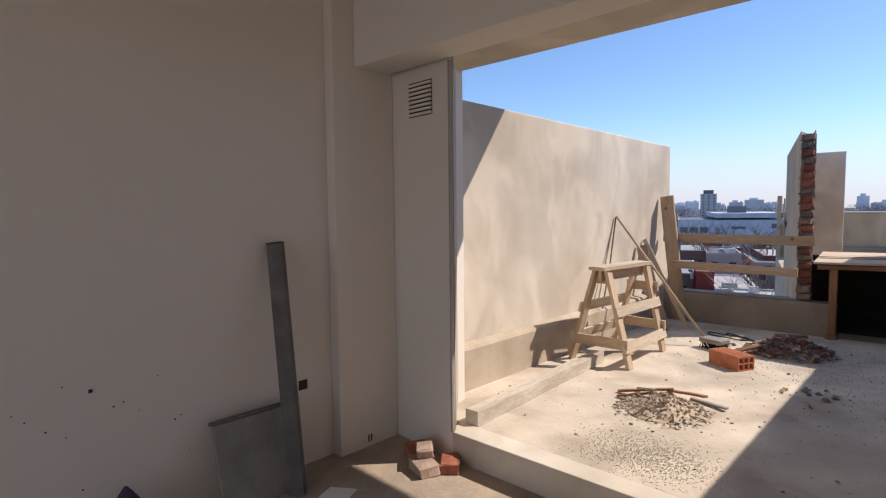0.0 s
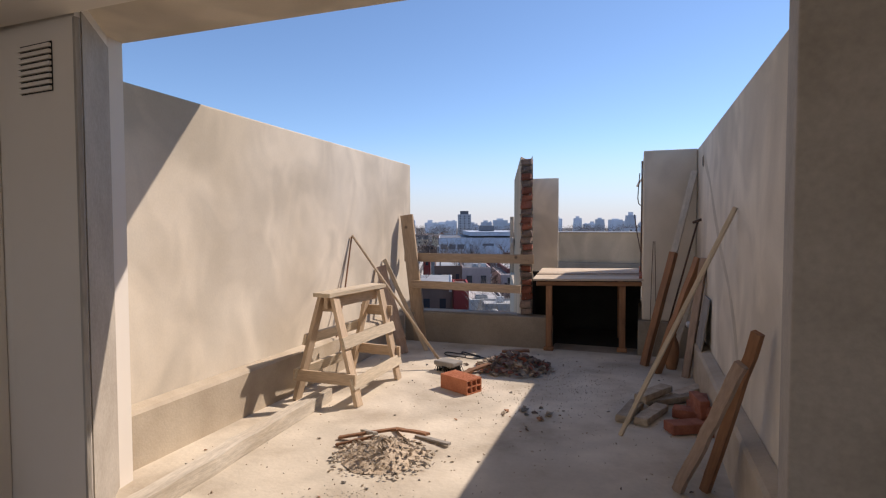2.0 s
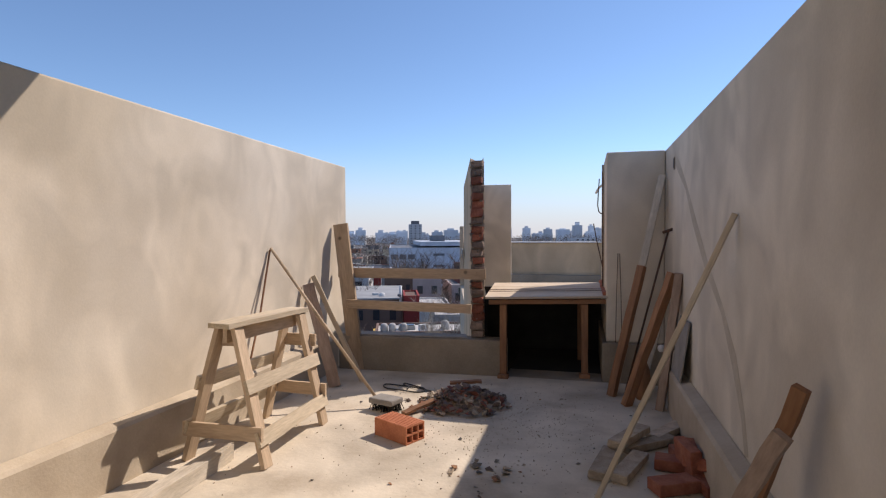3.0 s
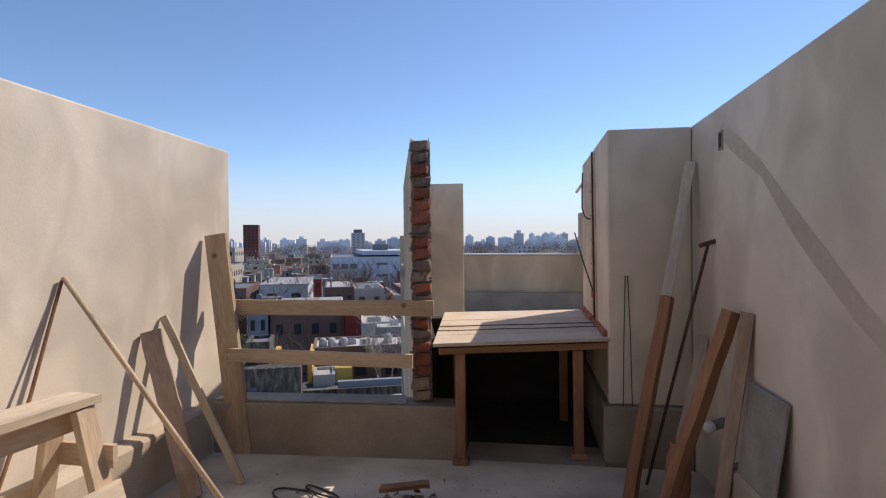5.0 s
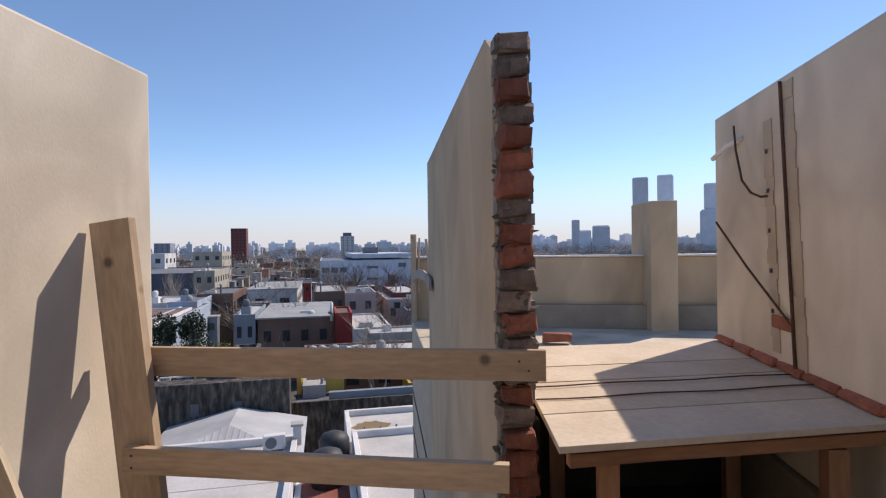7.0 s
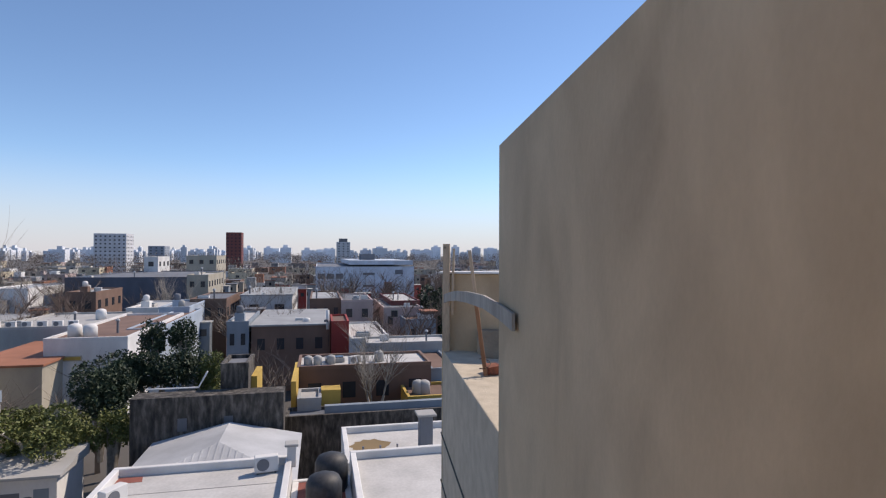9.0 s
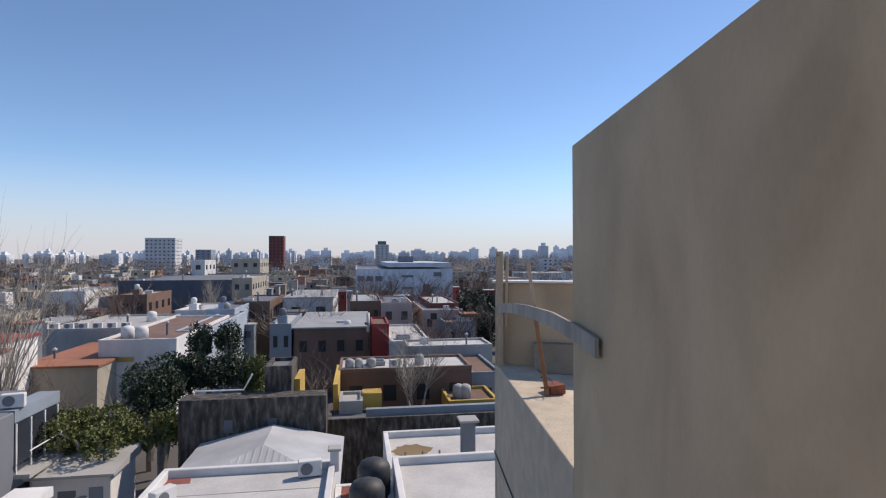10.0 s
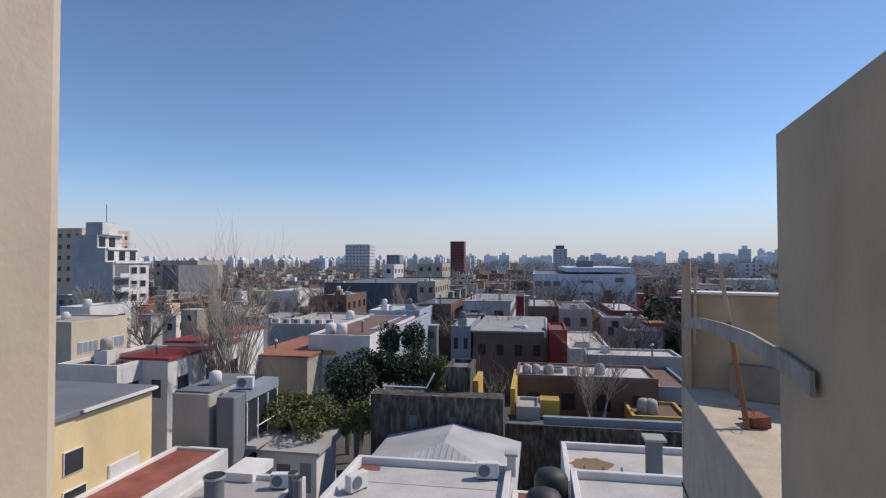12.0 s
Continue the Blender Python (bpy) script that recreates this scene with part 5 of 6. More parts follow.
p = thing("chimney", (0, 0, 0), "small white vent stack with a cap", "chimney", m=GRID @ Matrix.Translation((-0.72 * K, 14.9 * K, ZR)))
gpart("shaft", box_bm(-0.16, 0.16, -0.16, 0.16, 0, 0.75, bevel=0.02), "c_white", p)
gpart("cap", box_bm(-0.24, 0.24, -0.24, 0.24, 0.76, 0.86, bevel=0.02), "c_grey", p)
for k in range(3):
    ob = single("roof_post", tube_bm([(1.3 * K + 0.7 * k, 16.2 * K, ZR - 0.7), (1.3 * K + 0.7 * k, 16.2 * K, ZR - 0.1)], 0.04, 6), M["c_slate"], "short dark post on a stained pale roof", "post", GRID.copy(), "roof posts")

# ribbed metal hip roof
shed = thing("metal_shed", (0, 0, 0), "shed with a ribbed pale metal hip roof", "shed", m=GRID @ Matrix.Translation((0, 0, GROUND)))
x0, x1, y0, y1 = -5.35 * K, -0.75 * K, 15.7 * K, 19.6 * K
ze, za = 1.5 - 6.5 * K - GROUND, 1.5 - 5.95 * K - GROUND
gpart("wall", box_bm(x0, x1, y0, y1, 0, ze), "c_grey", shed)
half = (x1 - x0) / 2 + 0.2
cx = (x0 + x1) / 2
ya = y0 - 0.2 + (y1 - y0) * 0.55
for tri in (((x0 - 0.2, y0 - 0.2, ze), (x1 + 0.2, y0 - 0.2, ze), (cx, ya, za)), ((x1 + 0.2, y0 - 0.2, ze), (x1 + 0.2, y1 + 0.2, ze), (cx, y1 + 0.2, za), (cx, ya, za)), ((x0 - 0.2, y1 + 0.2, ze), (x0 - 0.2, y0 - 0.2, ze), (cx, ya, za), (cx, y1 + 0.2, za))):
    bm = bmesh.new()
    lo = [bm.verts.new(p) for p in tri]
    hi = [bm.verts.new((p[0], p[1], p[2] + 0.04)) for p in tri]
    bm.faces.new(hi)
    bm.faces.new(lo[::-1])
    for k in range(len(tri)):
        q = (k + 1) % len(tri)
        bm.faces.new((lo[k], lo[q], hi[q], hi[k]))
    gpart("roof_slope", bm, "c_zinc", shed)
bm = bmesh.new()
for k in range(1, 24):
    x = cx - half + 2 * half * k / 24
    f = 1 - abs(x - cx) / half
    m, ln_ = along((x, y0 - 0.2, ze + 0.045), (x, y0 - 0.2 + (ya - y0 + 0.2) * f, ze + 0.045 + (za - ze) * f), (0, 0, 1))
    add_box(bm, -0.03, 0.03, -0.01, 0.02, 0, ln_, m)
gpart("roof_rib", bm, "c_zinc", shed)

# yellow wall building and its red lean-to
yl = thing("yellow_building", (0, 0, 0), "pale yellow building with a dark flat roof and small windows", "building", m=GRID @ Matrix.Translation((0, 0, GROUND)))
zt = 1.5 - 4.0 * K - GROUND
gpart("wall", box_bm(-22 * K, -11.85 * K, 9.0 * K, 15.15 * K, 0, zt), "c_paleyellow", yl)
gpart("roof", box_bm(-22 * K, -11.75 * K, 8.9 * K, 15.25 * K, zt + 0.003, zt + 0.22, bevel=0.03), "c_slate", yl)
gpart("gutter", box_bm(-11.74 * K, -11.66 * K, 12.4 * K, 15.2 * K, zt + 0.10, zt + 0.20), "c_white", yl, "pale gutter edge")
for y, z, w, h, mt in ((12.25, 1.15, 0.75, 0.75, "c_glass"), (12.3, 2.5, 0.9, 0.75, "c_glass"), (14.0, 2.3, 1.5, 0.8, "c_white")):
    win = gpart("window", box_bm(-11.85 * K + 0.003, -11.85 * K + 0.05, y * K - w / 2 - 0.04, y * K + w / 2 + 0.04, zt - z - h - 0.04, zt - z + 0.04), "c_white", yl)
    gpart("pane", box_bm(-11.85 * K + 0.052, -11.85 * K + 0.07, y * K - w / 2, y * K + w / 2, zt - z - h, zt - z), mt, win)
for y in (12.1, 13.3):
    gpart("drain_pipe", tube_bm([(-11.8 * K, y * K, zt - 6.5), (-11.8 * K, y * K, zt - 3.9)], 0.07, 8), "c_terra", yl)
roof_block(-11.83 * K, -9.95 * K, 9.0 * K, 16.3 * K, 1.5 - 6.15 * K, "red-painted flat roof with a pale edge", "redmembrane", "c_white", 0.12)

# grey modern house with glass side
gh = thing("grey_house", (0, 0, 0), "grey cubic house with a glazed balcony side", "house", m=GRID @ Matrix.Translation((0, 0, GROUND)))
zt = 1.5 - 4.5 * K - GROUND
gx0, gx1, gx2, gx3, gy0, gy1 = -12.45 * K, -11.05 * K, -10.75 * K, -10.1 * K, 16.9 * K, 20.0 * K
gpart("wall", box_bm(gx0, gx1, gy0, gy1, 0, zt, bevel=0.05), "c_grey", gh)
gpart("wall", box_bm(gx2, gx3, gy0 - 0.05, gy0 + 1.0, 0, zt - 0.1, bevel=0.05), "c_slate", gh)
gpart("recess", box_bm(gx1 + 0.002, gx2 - 0.002, gy0 + 0.7, gy1, 0, zt - 0.3), "c_slate", gh)
gpart("rear_wall", box_bm(gx2, gx3 - 0.06, gy0 + 1.002, gy1, 0, zt - 0.1), "c_bluegrey", gh)
gpart("roof_band", box_bm(gx2, gx3, gy0 + 1.004, gy1 + 0.1, zt - 0.55, zt - 0.05), "c_bluegrey", gh)
for zf in (2.6, 5.2):
    gpart("balcony_slab", box_bm(gx3 - 0.3, gx3 + 0.55, gy0 + 1.006, gy1 + 0.1, zt - zf - 0.18, zt - zf), "c_grey", gh)
    gpart("window", box_bm(gx3 - 0.055, gx3 - 0.02, gy0 + 1.05, gy1 - 0.1, zt - zf + 0.1, zt - zf + 2.0), "c_glass", gh)
    gpart("hand_rail", tube_bm([(gx3 + 0.5, gy0 + 1.1, zt - zf + 0.9), (gx3 + 0.5, gy1, zt - zf + 0.9)], 0.03, 6), "c_white", gh)
    for q in range(4):
        yy = gy0 + 1.1 + (gy1 - gy0 - 1.2) * q / 3
        gpart("mullion", box_bm(gx3 - 0.018, gx3 + 0.03, yy - 0.035, yy + 0.035, zt - zf + 0.005, zt - zf + 2.0), "c_white", gh)
gpart("roof", box_bm(gx0 + 0.1, gx1, gy0 + 0.1, gy1 - 0.1, zt + 0.003, zt + 0.08), "c_slate", gh)
water_tank(gx0 + 1.2, gy0 + 1.6, zt + GROUND + 0.09, "c_white", 0.55)
ac_unit(gx2 + 0.6, gy0 + 1.4, zt + GROUND - 0.05, 15)

single("antenna_mast", tube_bm([(-81.6, 91.3, 8.98), (-81.6, 91.3, 12.6)], 0.07, 6), M["c_slate"], "thin antenna mast on an apartment block", "antenna", GRID.copy())
# small white hut with an old roof, front-left roof with flues
hut = thing("old_hut", (0, 0, 0), "small weathered hut with an overgrown roof edge", "hut", m=GRID @ Matrix.Translation((0, 0, GROUND)))
zt = 1.5 - 6.8 * K - GROUND
hx0, hx1, hy0, hy1 = -10.0 * K, -7.75 * K, 18.3 * K, 20.2 * K
gpart("wall", box_bm(hx0, hx1, hy0, hy1, 0, zt), "c_white", hut)
gpart("roof", prism_bm([(hx0 - 0.25, hy0 - 0.3), (hx1 + 0.25, hy0 - 0.3), (hx1 + 0.25, hy1), (hx0 - 0.25, hy1)], zt + 0.003, [zt + 0.12, zt + 0.12, zt + 0.5, zt + 0.5]), "c_grey", hut)
gpart("door", box_bm(hx0 + 1.0, hx0 + 1.7, hy0 - 0.02, hy0 + 0.02, zt - 2.4, zt - 0.6), "c_slate", hut)
gpart("door", box_bm(hx0 + 2.2, hx0 + 2.75, hy0 - 0.02, hy0 + 0.02, zt - 1.9, zt - 0.5), "c_bluegrey", hut)
fr = roof_block(-9.9 * K, -6.9 * K, 8.5 * K, 15.5 * K, 1.5 - 6.6 * K, "pale grey roof with round flues", "c_grey", "c_white", 0.2)
for x, y, rr, hh in ((-8.9, 13.9, 0.36, 0.9), (-6.75, 14.3, 0.17, 1.0), (-6.55, 14.15, 0.17, 0.9)):
    bm = tube_bm([(x * K, y * K, 1.5 - 6.6 * K), (x * K, y * K, 1.5 - 6.6 * K + hh)], rr, 18, False)
    bm2 = [(x * K, y * K, 1.5 - 6.6 * K + hh), (x * K, y * K, 1.5 - 6.6 * K + hh - 0.15)]
    fl = single("roof_flue", bm, M["c_slate"], "round dark flue rising from a pale roof", "flue", GRID.copy(), "roof flues", smooth=True)
    part("flue_inside", tube_bm(bm2, rr * 0.86, 18, True), M["dark"], fl)
    part("rim", tube_bm([(x * K, y * K, 1.5 - 6.6 * K + hh - 0.10), (x * K, y * K, 1.5 - 6.6 * K + hh - 0.001)], rr * 1.12, 18, False), M["c_grey"], fl)
gpart("flue_plinth", box_bm(0.7, 2.0, 6.6 * K, 7.9 * K, 1.5 - 6.6 * K - GROUND + 0.002, 1.5 - 6.6 * K - GROUND + 0.35), "c_white", fr)
ac_unit(-7.4 * K, 14.9 * K, 1.5 - 6.6 * K, 10)
for k in range(6):
    ac_unit(-21.0 * K + k * 1.25, 41.2 * K, 1.5 - 5.1 * K + 0.05, 5)
for x, y, sz in ((-16.2, 45.5, 0.9), (-15.4, 45.8, 0.9), (-12.9, 34.6, 0.9), (-13.8, 34.9, 0.9), (-0.6, 29.4, 0.55), (-0.1, 29.4, 0.55), (0.6, 29.4, 0.55)):
    zr = roof_under(x * K, y * K)
    if zr > GROUND:
        water_tank(x * K, y * K, zr, "c_white" if sz > 0.8 else "c_grey", sz)
single("steel_stair_rail", tube_bm([(-5.9 * K, 20.4 * K, 1.5 - 5.0 * K + 0.25), (-4.2 * K, 20.4 * K, 1.5 - 5.0 * K + 0.25), (-3.9 * K, 20.4 * K, 1.5 - 5.0 * K + 1.0)], 0.045, 6), M["c_white"], "pale handrail on an overgrown wall", "handrail", GRID.copy())


# trees
def limbs(bm, r, base, direction, length, radius, level, spread=0.45):
    pts, rad = [Vector(base)], [radius]
    d = Vector(direction).normalized()
    steps = 4
    for k in range(steps):
        d = (d + Vector((r.uniform(-1, 1), r.uniform(-1, 1), r.uniform(-0.2, 0.7))) * 0.16).normalized()
        pts.append(pts[-1] + d * length / steps)
        rad.append(radius * (1 - 0.75 * (k + 1) / steps))
    tmp = tube_bm(pts, rad, 5 if level > 1 else 3, False)
    base_i = len(bm.verts)
    vs = [bm.verts.new(v.co) for v in tmp.verts]
    tmp.verts.index_update()
    for f in tmp.faces:
        bm.faces.new([vs[v.index] for v in f.verts])
    tmp.free()
    if level > 0:
        for k in range(5 if level > 1 else 6):
            at = r.uniform(0.25, 1.0)
            i = min(int(at * steps), steps - 1)
            p = pts[i].lerp(pts[i + 1], at * steps - i)
            side = Vector((r.uniform(-1, 1), r.uniform(-1, 1), r.uniform(-0.1, 0.5))).normalized()
            limbs(bm, r, p, (d * (1 - spread) + side * spread * 1.3), length * r.uniform(0.45, 0.75), rad[i] * 0.6 + 0.004, level - 1, spread)


def bare_tree(x, y, z0, height, seed, label, trunks=3, lean=0.25, spread=0.35):
    r = random.Random(seed)
    top = thing("bare_tree", (0, 0, 0), label, "tree", "bare trees", m=GRID @ Matrix.Translation((x, y, z0)))
    bm = bmesh.new()
    tr = bmesh.new()
    for k in range(trunks):
        a = 6.283 * k / trunks + r.random()
        tip = Vector((math.cos(a) * lean * height * 0.3, math.sin(a) * lean * height * 0.3, height * 0.3))
        tmp = tube_bm([(0, 0, 0), tip * 0.5, tip], [0.05 * height ** 0.5, 0.042 * height ** 0.5, 0.034 * height ** 0.5], 7, False)
        tmp.verts.index_update()
        vs = [tr.verts.new(v.co) for v in tmp.verts]
        for f in tmp.faces:
            tr.faces.new([vs[v.index] for v in f.verts])
        tmp.free()
        for q in range(4):
            limbs(bm, r, tip * r.uniform(0.7, 1.0), tip.normalized() + Vector((r.uniform(-0.3, 0.3), r.uniform(-0.3, 0.3), 0.9)), height * r.uniform(0.42, 0.66), 0.021 * height ** 0.5, 2, spread)
    part("trunk", tr, M["bark"], top, "", None, True)
    part("crown", bm, M["bark"], top, "fine bare branches")
    return top


bare_tree(-15.1 * K, 24.8 * K, GROUND, 11.4, 3, "tall pale bare tree among low roofs", 6, 0.19, 0.17)
bare_tree(2.7 * K, 26.6 * K, GROUND + 2, 6.0, 6, "small bare tree in a courtyard", 3, 0.5)
bare_tree(-58 * K, 62 * K, GROUND, 9.0, 9, "bare street tree before an apartment block", 3, 0.5)
bare_tree(-17 * K, 70 * K, GROUND, 9.0, 12, "bare tree before a dark warehouse", 3, 0.6)
bare_tree(-5.5 * K, 60 * K, GROUND, 9.5, 14, "bare tree beside a white gable", 3, 0.6)


def leafy(name, x, y, z, rx, ry, rz, count, size, mat, label, seed):
    """A crown of many small leaf sprays round uneven clumps."""
    r = random.Random(seed)
    top = thing(name, (0, 0, 0), label, "bush" if "bush" in name else "tree", m=GRID @ Matrix.Translation((x, y, z)))
    clumps = [(Vector((r.uniform(-1, 1) * rx * 0.7, r.uniform(-1, 1) * ry * 0.7, r.uniform(0.1, 1) * rz * 0.75)), r.uniform(0.28, 0.5)) for _ in range(14)]
    bm = bmesh.new()
    for k in range(count):
        c, q = clumps[k % 14]
        v = Vector((r.gauss(0, 1), r.gauss(0, 1), r.gauss(0, 1))).normalized() * q * r.uniform(0.7, 1.1)
        p = c + Vector((v.x * rx, v.y * ry, v.z * rz))
        if p.z < -0.2:
            continue
        a, b = Vector((r.gauss(0, 1), r.gauss(0, 1), r.gauss(0, 1))).normalized() * size * r.uniform(0.5, 1.2), Vector((r.gauss(0, 1), r.gauss(0, 1), r.gauss(0, 1))).normalized() * size * 0.6
        bm.faces.new([bm.verts.new(p + a), bm.verts.new(p + b), bm.verts.new(p - a), bm.verts.new(p - b)])
    part("crown", bm, M[mat], top)
    tr = bmesh.new()
    for k in range(5):
        tmp = tube_bm([(0, 0, -2.5), clumps[k][0] * 0.5, clumps[k][0]], [0.14, 0.08, 0.03], 6, False)
        tmp.verts.index_update()
        vs = [tr.verts.new(v.co) for v in tmp.verts]
        for f in tmp.faces:
            tr.faces.new([vs[v.index] for v in f.verts])
        tmp.free()
    part("trunk", tr, M["bark"], top)
    return top


leafy("olive_bush", -8.9 * K, 19.9 * K, 1.5 - 6.6 * K, 1.9, 1.5, 1.9, 8840, 0.094, "leaf_olive", "olive-green bush growing over an old hut", 1)
leafy("olive_bush", -7.15 * K, 20.8 * K, 1.5 - 6.8 * K, 1.0, 1.0, 1.7, 3740, 0.094, "leaf_olive", "olive-green bush beside a dark wall", 2)
leafy("dark_tree", -8.3 * K, 23.2 * K, 1.5 - 6.3 * K, 1.7, 1.6, 2.5, 7140, 0.108, "leaf_dark", "dark evergreen tree behind an old hut", 3)
leafy("dark_tree", -7.2 * K, 26.0 * K, 1.5 - 6.0 * K, 3.0, 1.5, 2.0, 11050, 0.115, "leaf_dark", "dark creeper mass over a garden wall", 4)
leafy("dark_tree", -7.6 * K, 27.5 * K, 1.5 - 4.6 * K, 0.8, 0.8, 1.7, 2210, 0.108, "leaf_dark", "dark potted tree on a roof terrace", 5)
leafy("dark_tree", -6.3 * K, 27.5 * K, 1.5 - 4.6 * K, 0.9, 0.8, 1.8, 2210, 0.108, "leaf_dark", "dark potted tree on a roof terrace", 6)
leafy("olive_bush", -4.7 * K, 25.5 * K, 1.5 - 6.2 * K, 0.9, 0.8, 2.4, 2890, 0.101, "leaf_olive", "tall olive shrub at a pale wall", 7)
leafy("olive_bush", 2.7 * K, 26.2 * K, GROUND + 1.6, 2.0, 1.0, 1.6, 4420, 0.094, "leaf_olive", "yellow-green shrubs in a courtyard", 8)
leafy("dark_tree", 14 * K, 62 * K, GROUND, 4.0, 4.0, 7.0, 4200, 0.35, "leaf_dark", "dark evergreen tree between houses", 9)
leafy("dark_tree", 17 * K, 75 * K, GROUND, 5.0, 4.0, 7.5, 4200, 0.4, "leaf_dark", "dark evergreen tree between houses", 10)

# infill of low houses towards the horizon
r = random.Random(21)
PALETTE = ["c_white", "c_white", "c_grey", "c_beige", "c_brick", "c_brick", "c_bluegrey", "c_cream", "c_pink", "c_slate", "c_terra", "c_beige"]
WORDS = {"c_white": "white", "c_grey": "grey", "c_beige": "beige", "c_brick": "brown brick", "c_bluegrey": "blue-grey", "c_cream": "cream", "c_pink": "dull pink", "c_slate": "dark grey", "c_terra": "terracotta"}
for row in range(15):
    dist = 82 + 13 * row + row * row * 1.6
    n = 24
    for k in range(n):
        x = (-0.98 + 1.75 * (k + r.uniform(0.1, 0.9)) / n) * dist
        y = dist + r.uniform(-8, 8)
        if dist < 150 and -0.5 * dist < x < 0.30 * dist:
            continue
        mt = r.choice(PALETTE)
        w = r.uniform(3.2, 7.5) * (1 + dist / 500)
        hh = house(x, y, w, r.uniform(6, 11), GROUND + r.choice((3.0, 3.4, 4.0, 4.8, 5.6)), mt, WORDS[mt] + " flat-roofed house in the dense low city", "house", 1, r.choice((2, 3)), tank=r.random() < 0.35, roof=r.choice((None, None, None, None, "c_roof", "c_terra")))
        if r.random() < 0.5:
            hz0 = 5.6
            gpart("rooftop_room", box_bm(w * 0.1, w * r.uniform(0.35, 0.6), 2.2, 4.6, 1.0, hz0 + r.uniform(0.2, 1.6)), r.choice(PALETTE), hh)

# vents, skylights and air conditioners on the flat roofs
VENT = mesh_of(tube_bm([(0, 0, 0), (0, 0, 0.9)], 0.09, 8, True), M["c_slate"], "roof_vent")
COWL = mesh_of(tube_bm([(0, 0, 0.92), (0, 0, 1.02), (0, 0, 1.14)], [0.17, 0.17, 0.05], 8, True), M["c_zinc"], "cowl")
CURB = {k: mesh_of(box_bm(-0.7, 0.7, -0.45, 0.45, 0, 0.35, bevel=0.03), M[k], "roof_skylight") for k in ("c_white", "c_grey")}
LID = mesh_of(box_bm(-0.6, 0.6, -0.36, 0.36, 0.352, 0.40), M["c_glass"], "pane")
r2 = random.Random(77)
for x, y, w, d, z in [q for q in ROOFS if 26 < q[1] < 120 and q[2] > 2.2 and q[3] > 2.4]:
    for k in range(r2.choice((1, 2, 2, 3))):
        px, py = x + r2.uniform(0.8, w - 0.8) if w > 2 else x + w / 2, y + r2.uniform(0.8, min(d - 0.8, 4.0))
        zr = roof_under(px, py)
        if abs(zr - z - 0.06) > 0.01:
            continue
        kind = r2.random()
        if kind < 0.4:
            ob = new("roof_vent", VENT)
            ob.matrix_basis = GRID @ Matrix.Translation((px, py, zr)) @ Matrix.Scale(r2.uniform(0.8, 1.4), 4)
            tagged(ob, "dark round vent pipe with a cowl on a flat roof", "vent", "roof vents")
            new("cowl", COWL).parent = ob
        elif kind < 0.65:
            ob = new("roof_skylight", CURB[r2.choice(("c_white", "c_grey"))])
            ob.matrix_basis = GRID @ Matrix.Translation((px, py, zr)) @ pose(0, 0, 0, 0, 0, r2.choice((0, 90)))
            tagged(ob, "low roof light with a glass lid on a flat roof", "skylight", "roof lights")
            new("pane", LID).parent = ob
        elif kind < 0.85:
            ac_unit(px, py, zr, r2.choice((0, 90, 20, 180)))
        else:
            water_tank(px, py, zr, r2.choice(("c_white", "c_grey", "c_slate")), r2.uniform(0.6, 0.9))

# rooftop clutter: small huts and tanks
for k in range(210):
    dist = r.uniform(62, 215)
    x = r.uniform(-0.95, 0.62) * dist
    mt = r.choice(("c_white", "c_brick", "c_slate", "c_beige", "c_red", "c_grey", "c_bluegrey"))
    ob = thing("roof_hut", (0, 0, 0), "small boxy hut rising among flat city roofs", "roof hut", "roof huts", m=GRID @ Matrix.Translation((x, dist, GROUND)))
    w, d, h = r.uniform(1.2, 3.2), r.uniform(1.5, 3.0), r.uniform(4.6, 6.4)
    gpart("wall", box_bm(0, w, 0, d, 0, h), mt, ob)
    gpart("roof", box_bm(-0.12, w + 0.12, -0.12, d + 0.12, h + 0.003, h + 0.14), r.choice(("c_grey", "c_slate", "roofwhite", "c_terra")), ob)
    win = new("window", pane_mesh(0.7, 0.8, "y"))
    win.parent = ob
    win.matrix_basis = Matrix.Translation((w * 0.5, -0.02, h - 1.5))

# bare street trees between the houses, and the far line of trees
M["redtwig"] = flat("reddish_twigs", (0.15, 0.105, 0.085), 0.95, 0.3, 0.3)


def twig_mesh(seed, mat):
    """One wide-crowned leafless tree, five metres tall at scale one."""
    r = random.Random(seed)
    bm = bmesh.new()
    for q in range(7):
        a = 6.283 * q / 7 + r.uniform(-0.3, 0.3)
        limbs(bm, r, (0, 0, 1.0 + 0.15 * q), (math.cos(a) * 0.75, math.sin(a) * 0.75, 1.0), r.uniform(2.4, 3.3), 0.075, 2, 0.5)
    limbs(bm, r, (0, 0, 0), (0, 0, 1), 3.4, 0.16, 0)
    return mesh_of(bm, M[mat], "bare_tree")


TWIGS = [twig_mesh(60 + k, ("twig", "redtwig", "twig")[k % 3]) for k in range(5)]
r = random.Random(31)
for k in range(64):
    dist = r.uniform(58, 190)
    x = r.uniform(-0.95, 0.45) * dist
    ob = new("bare_tree", TWIGS[k % 5])
    ob.matrix_basis = GRID @ Matrix.Translation((x, dist, GROUND)) @ pose(0, 0, 0, 0, 0, r.uniform(0, 360)) @ Matrix.Scale(r.uniform(1.25, 1.9), 4)
    tagged(ob, "leafless brown street tree between low houses", "tree", "street trees")
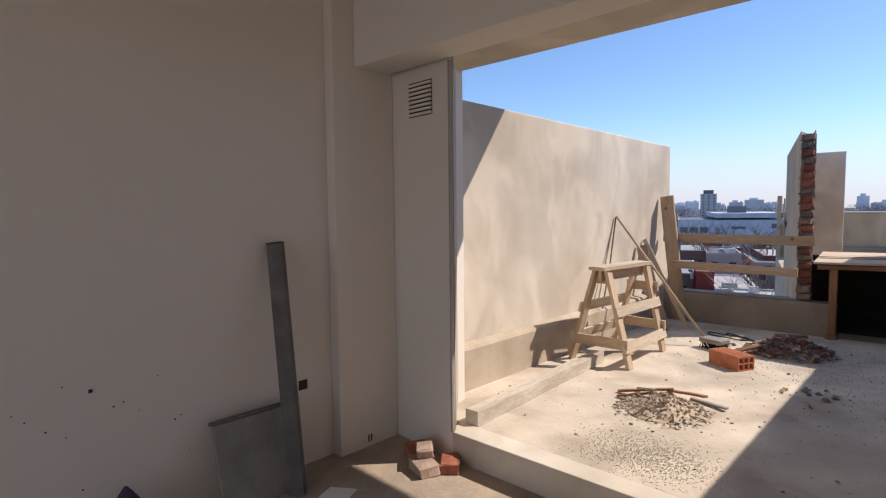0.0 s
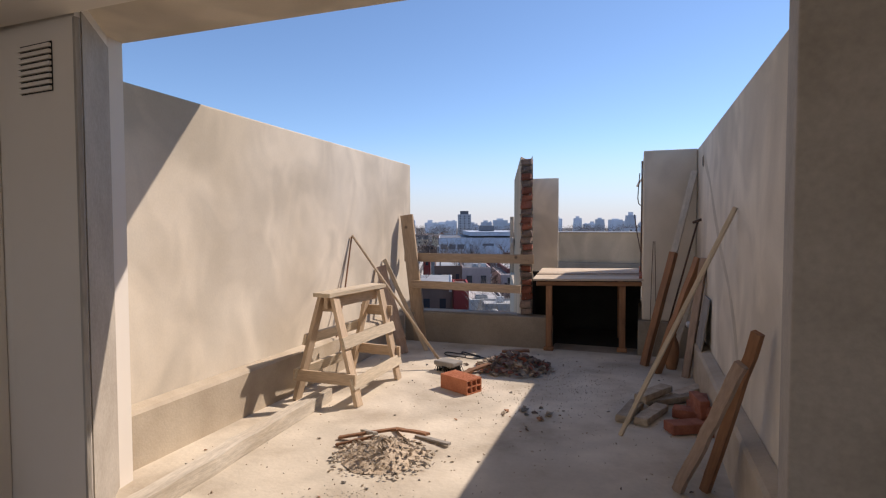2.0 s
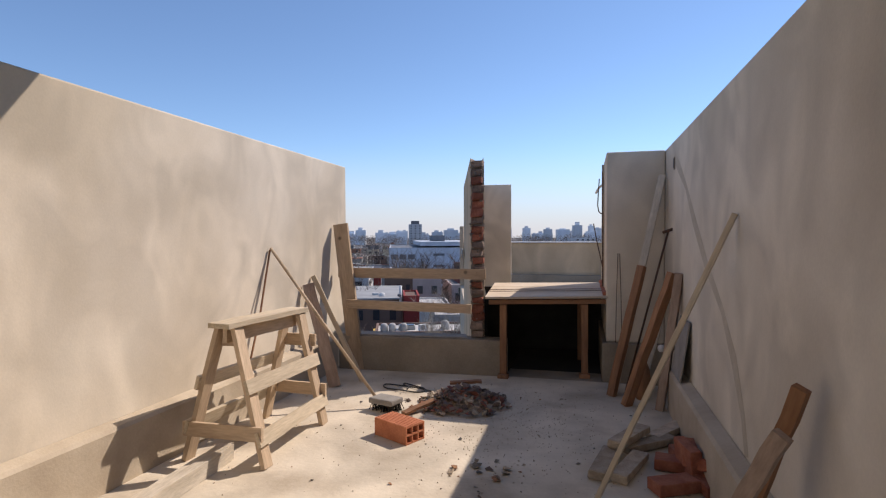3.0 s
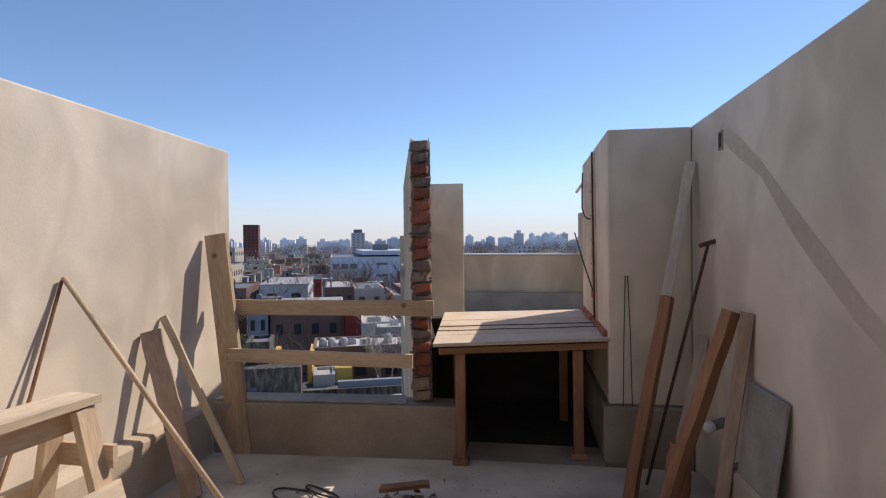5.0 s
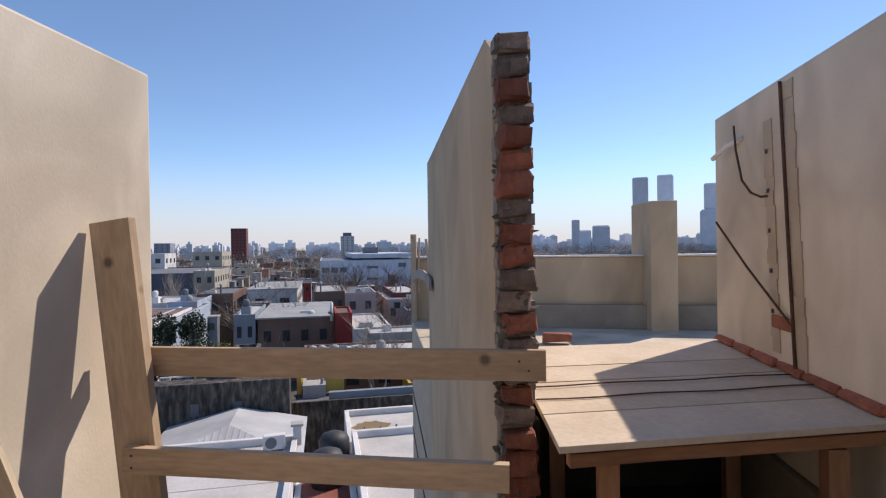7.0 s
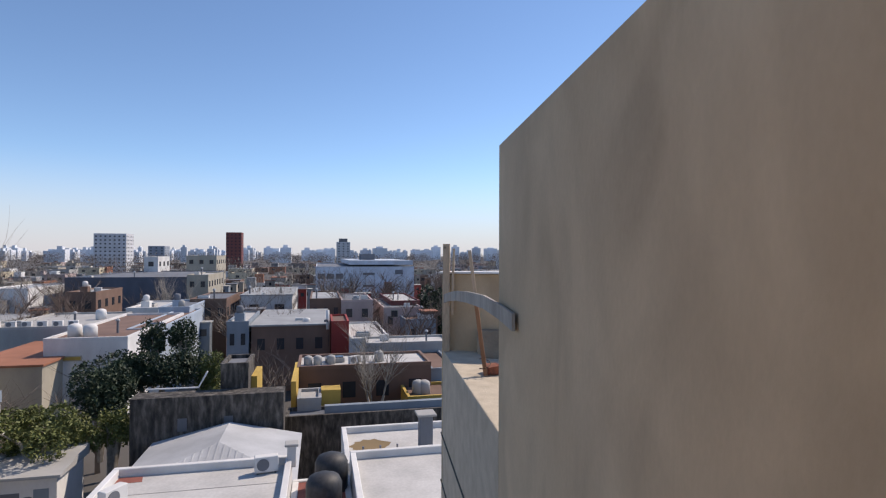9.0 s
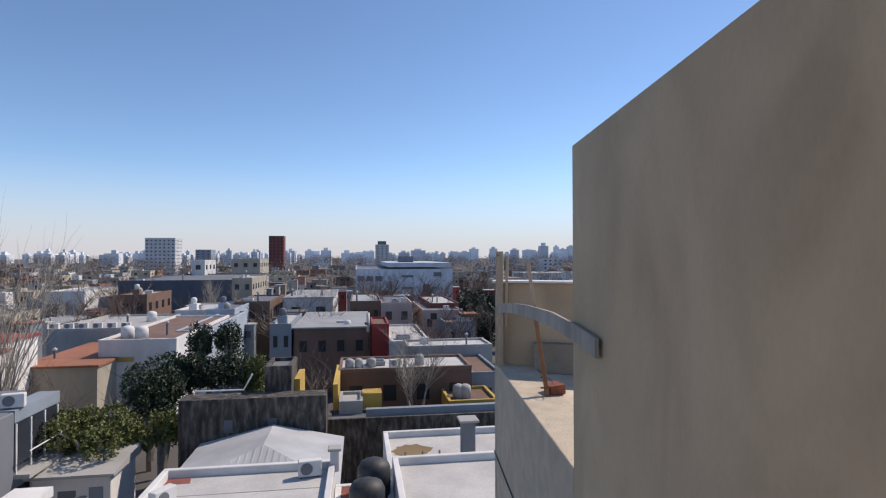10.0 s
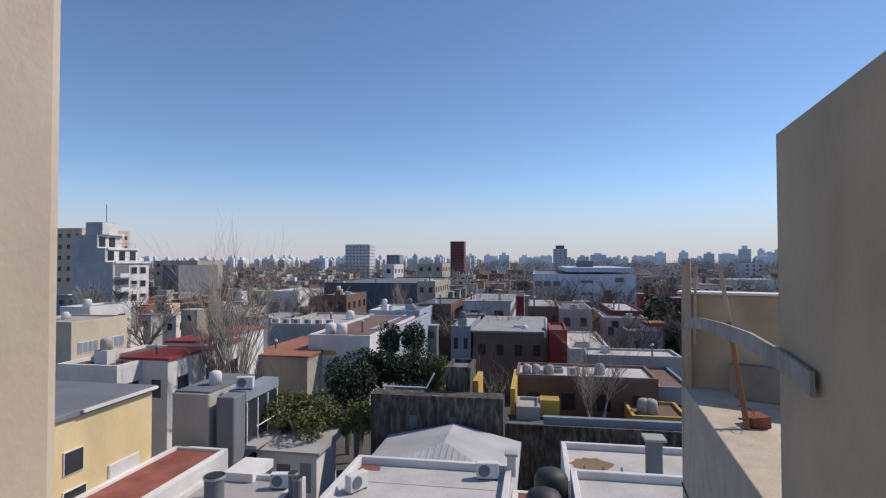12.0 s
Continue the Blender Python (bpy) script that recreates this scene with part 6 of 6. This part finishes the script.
for x, y, sc in ((-17.5, 33.5, 1.05), (-19.8, 35.5, 1.15), (-15.2, 33.0, 0.95), (-21.8, 38.0, 1.1), (-13.2, 36.5, 1.1), (4.8, 45.0, 1.1), (7.2, 56.0, 1.25), (9.5, 58.5, 1.2), (-3.5, 44.5, 1.0)):
    ob = new("bare_tree", TWIGS[1 if sc > 1.1 else 0])
    ob.matrix_basis = GRID @ Matrix.Translation((x, y, GROUND)) @ pose(0, 0, 0, 0, 0, x * 40) @ Matrix.Scale(sc, 4)
    tagged(ob, "twiggy brown shrub tree in a narrow courtyard", "tree", "courtyard shrubs")
bm = bmesh.new()
for k in range(760):
    dist = 170 + 620 * r.random() ** 1.3
    x = r.uniform(-0.98, 0.85) * dist
    h = r.uniform(7.5, 10.5) + dist * 0.010
    wdt = r.uniform(2.4, 4.6) * (1 + dist / 700)
    for q in range(130):
        v = Vector((r.gauss(0, 1), r.gauss(0, 1), r.gauss(0, 1))).normalized() * r.random() ** 0.4
        p = Vector((x + v.x * wdt, dist + v.y * wdt, GROUND + h * 0.62 + v.z * h * 0.36))
        a = Vector((r.uniform(-1, 1), r.uniform(-1, 1), r.uniform(0.1, 1.3))).normalized() * wdt * r.uniform(0.10, 0.24)
        b = Vector((r.uniform(-1, 1), r.uniform(-1, 1), 0)).normalized() * (0.03 + dist * 0.00035)
        bm.faces.new([bm.verts.new(p - b), bm.verts.new(p + b), bm.verts.new(p + a)])
single("far_bare_trees", bm, M["twig"], "brown haze of bare street trees between the houses", "trees", GRID.copy(), kind="stuff")

# hazy skyline; the haze is only the pale blue of the paint
r = random.Random(41)
for k in range(330):
    dist = r.uniform(850, 2000)
    u = r.uniform(-1.0, 1.15)
    x, y = u * dist, dist
    hgt = 12 + (dist / 1000) * r.choice((1, 2, 3, 4, 5, 6, 8, 10, 14)) * (1.25 if u > 0.15 else 0.62)
    w = r.uniform(8, 24)
    ob = thing("skyline_tower", (0, 0, 0), "hazy blue-grey building on the skyline", "skyline building", "skyline", m=GRID @ Matrix.Translation((x, y, GROUND)))
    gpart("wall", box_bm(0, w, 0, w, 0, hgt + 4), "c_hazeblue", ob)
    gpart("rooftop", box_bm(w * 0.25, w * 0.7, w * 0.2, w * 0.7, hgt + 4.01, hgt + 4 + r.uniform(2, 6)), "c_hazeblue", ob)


def sky_tower(bearing, dist, w, z, steps=1):
    """A tall tower; bearing in degrees to the right of the terrace axis."""
    a = radians(bearing)
    ob = thing("skyline_tower", (0, 0, 0), "tall hazy blue tower standing out of the skyline", "skyline building", "skyline", m=Matrix.Translation((-0.75 + math.sin(a) * dist, 5 + math.cos(a) * dist, GROUND)) @ pose(0, 0, 0, 0, 0, -bearing))
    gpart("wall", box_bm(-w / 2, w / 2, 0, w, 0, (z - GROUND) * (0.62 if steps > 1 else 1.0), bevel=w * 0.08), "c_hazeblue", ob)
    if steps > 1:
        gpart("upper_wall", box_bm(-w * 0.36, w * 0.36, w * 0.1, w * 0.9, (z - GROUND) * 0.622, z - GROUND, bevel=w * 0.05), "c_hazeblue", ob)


sky_tower(12.4, 1000, 26, 118)
sky_tower(14.7, 1000, 26, 120)
sky_tower(19.0, 900, 40, 92, 2)
sky_tower(21.2, 1000, 26, 48)
sky_tower(6.1, 1000, 14, 47)
sky_tower(7.0, 1000, 22, 28)
sky_tower(8.6, 1000, 30, 36)
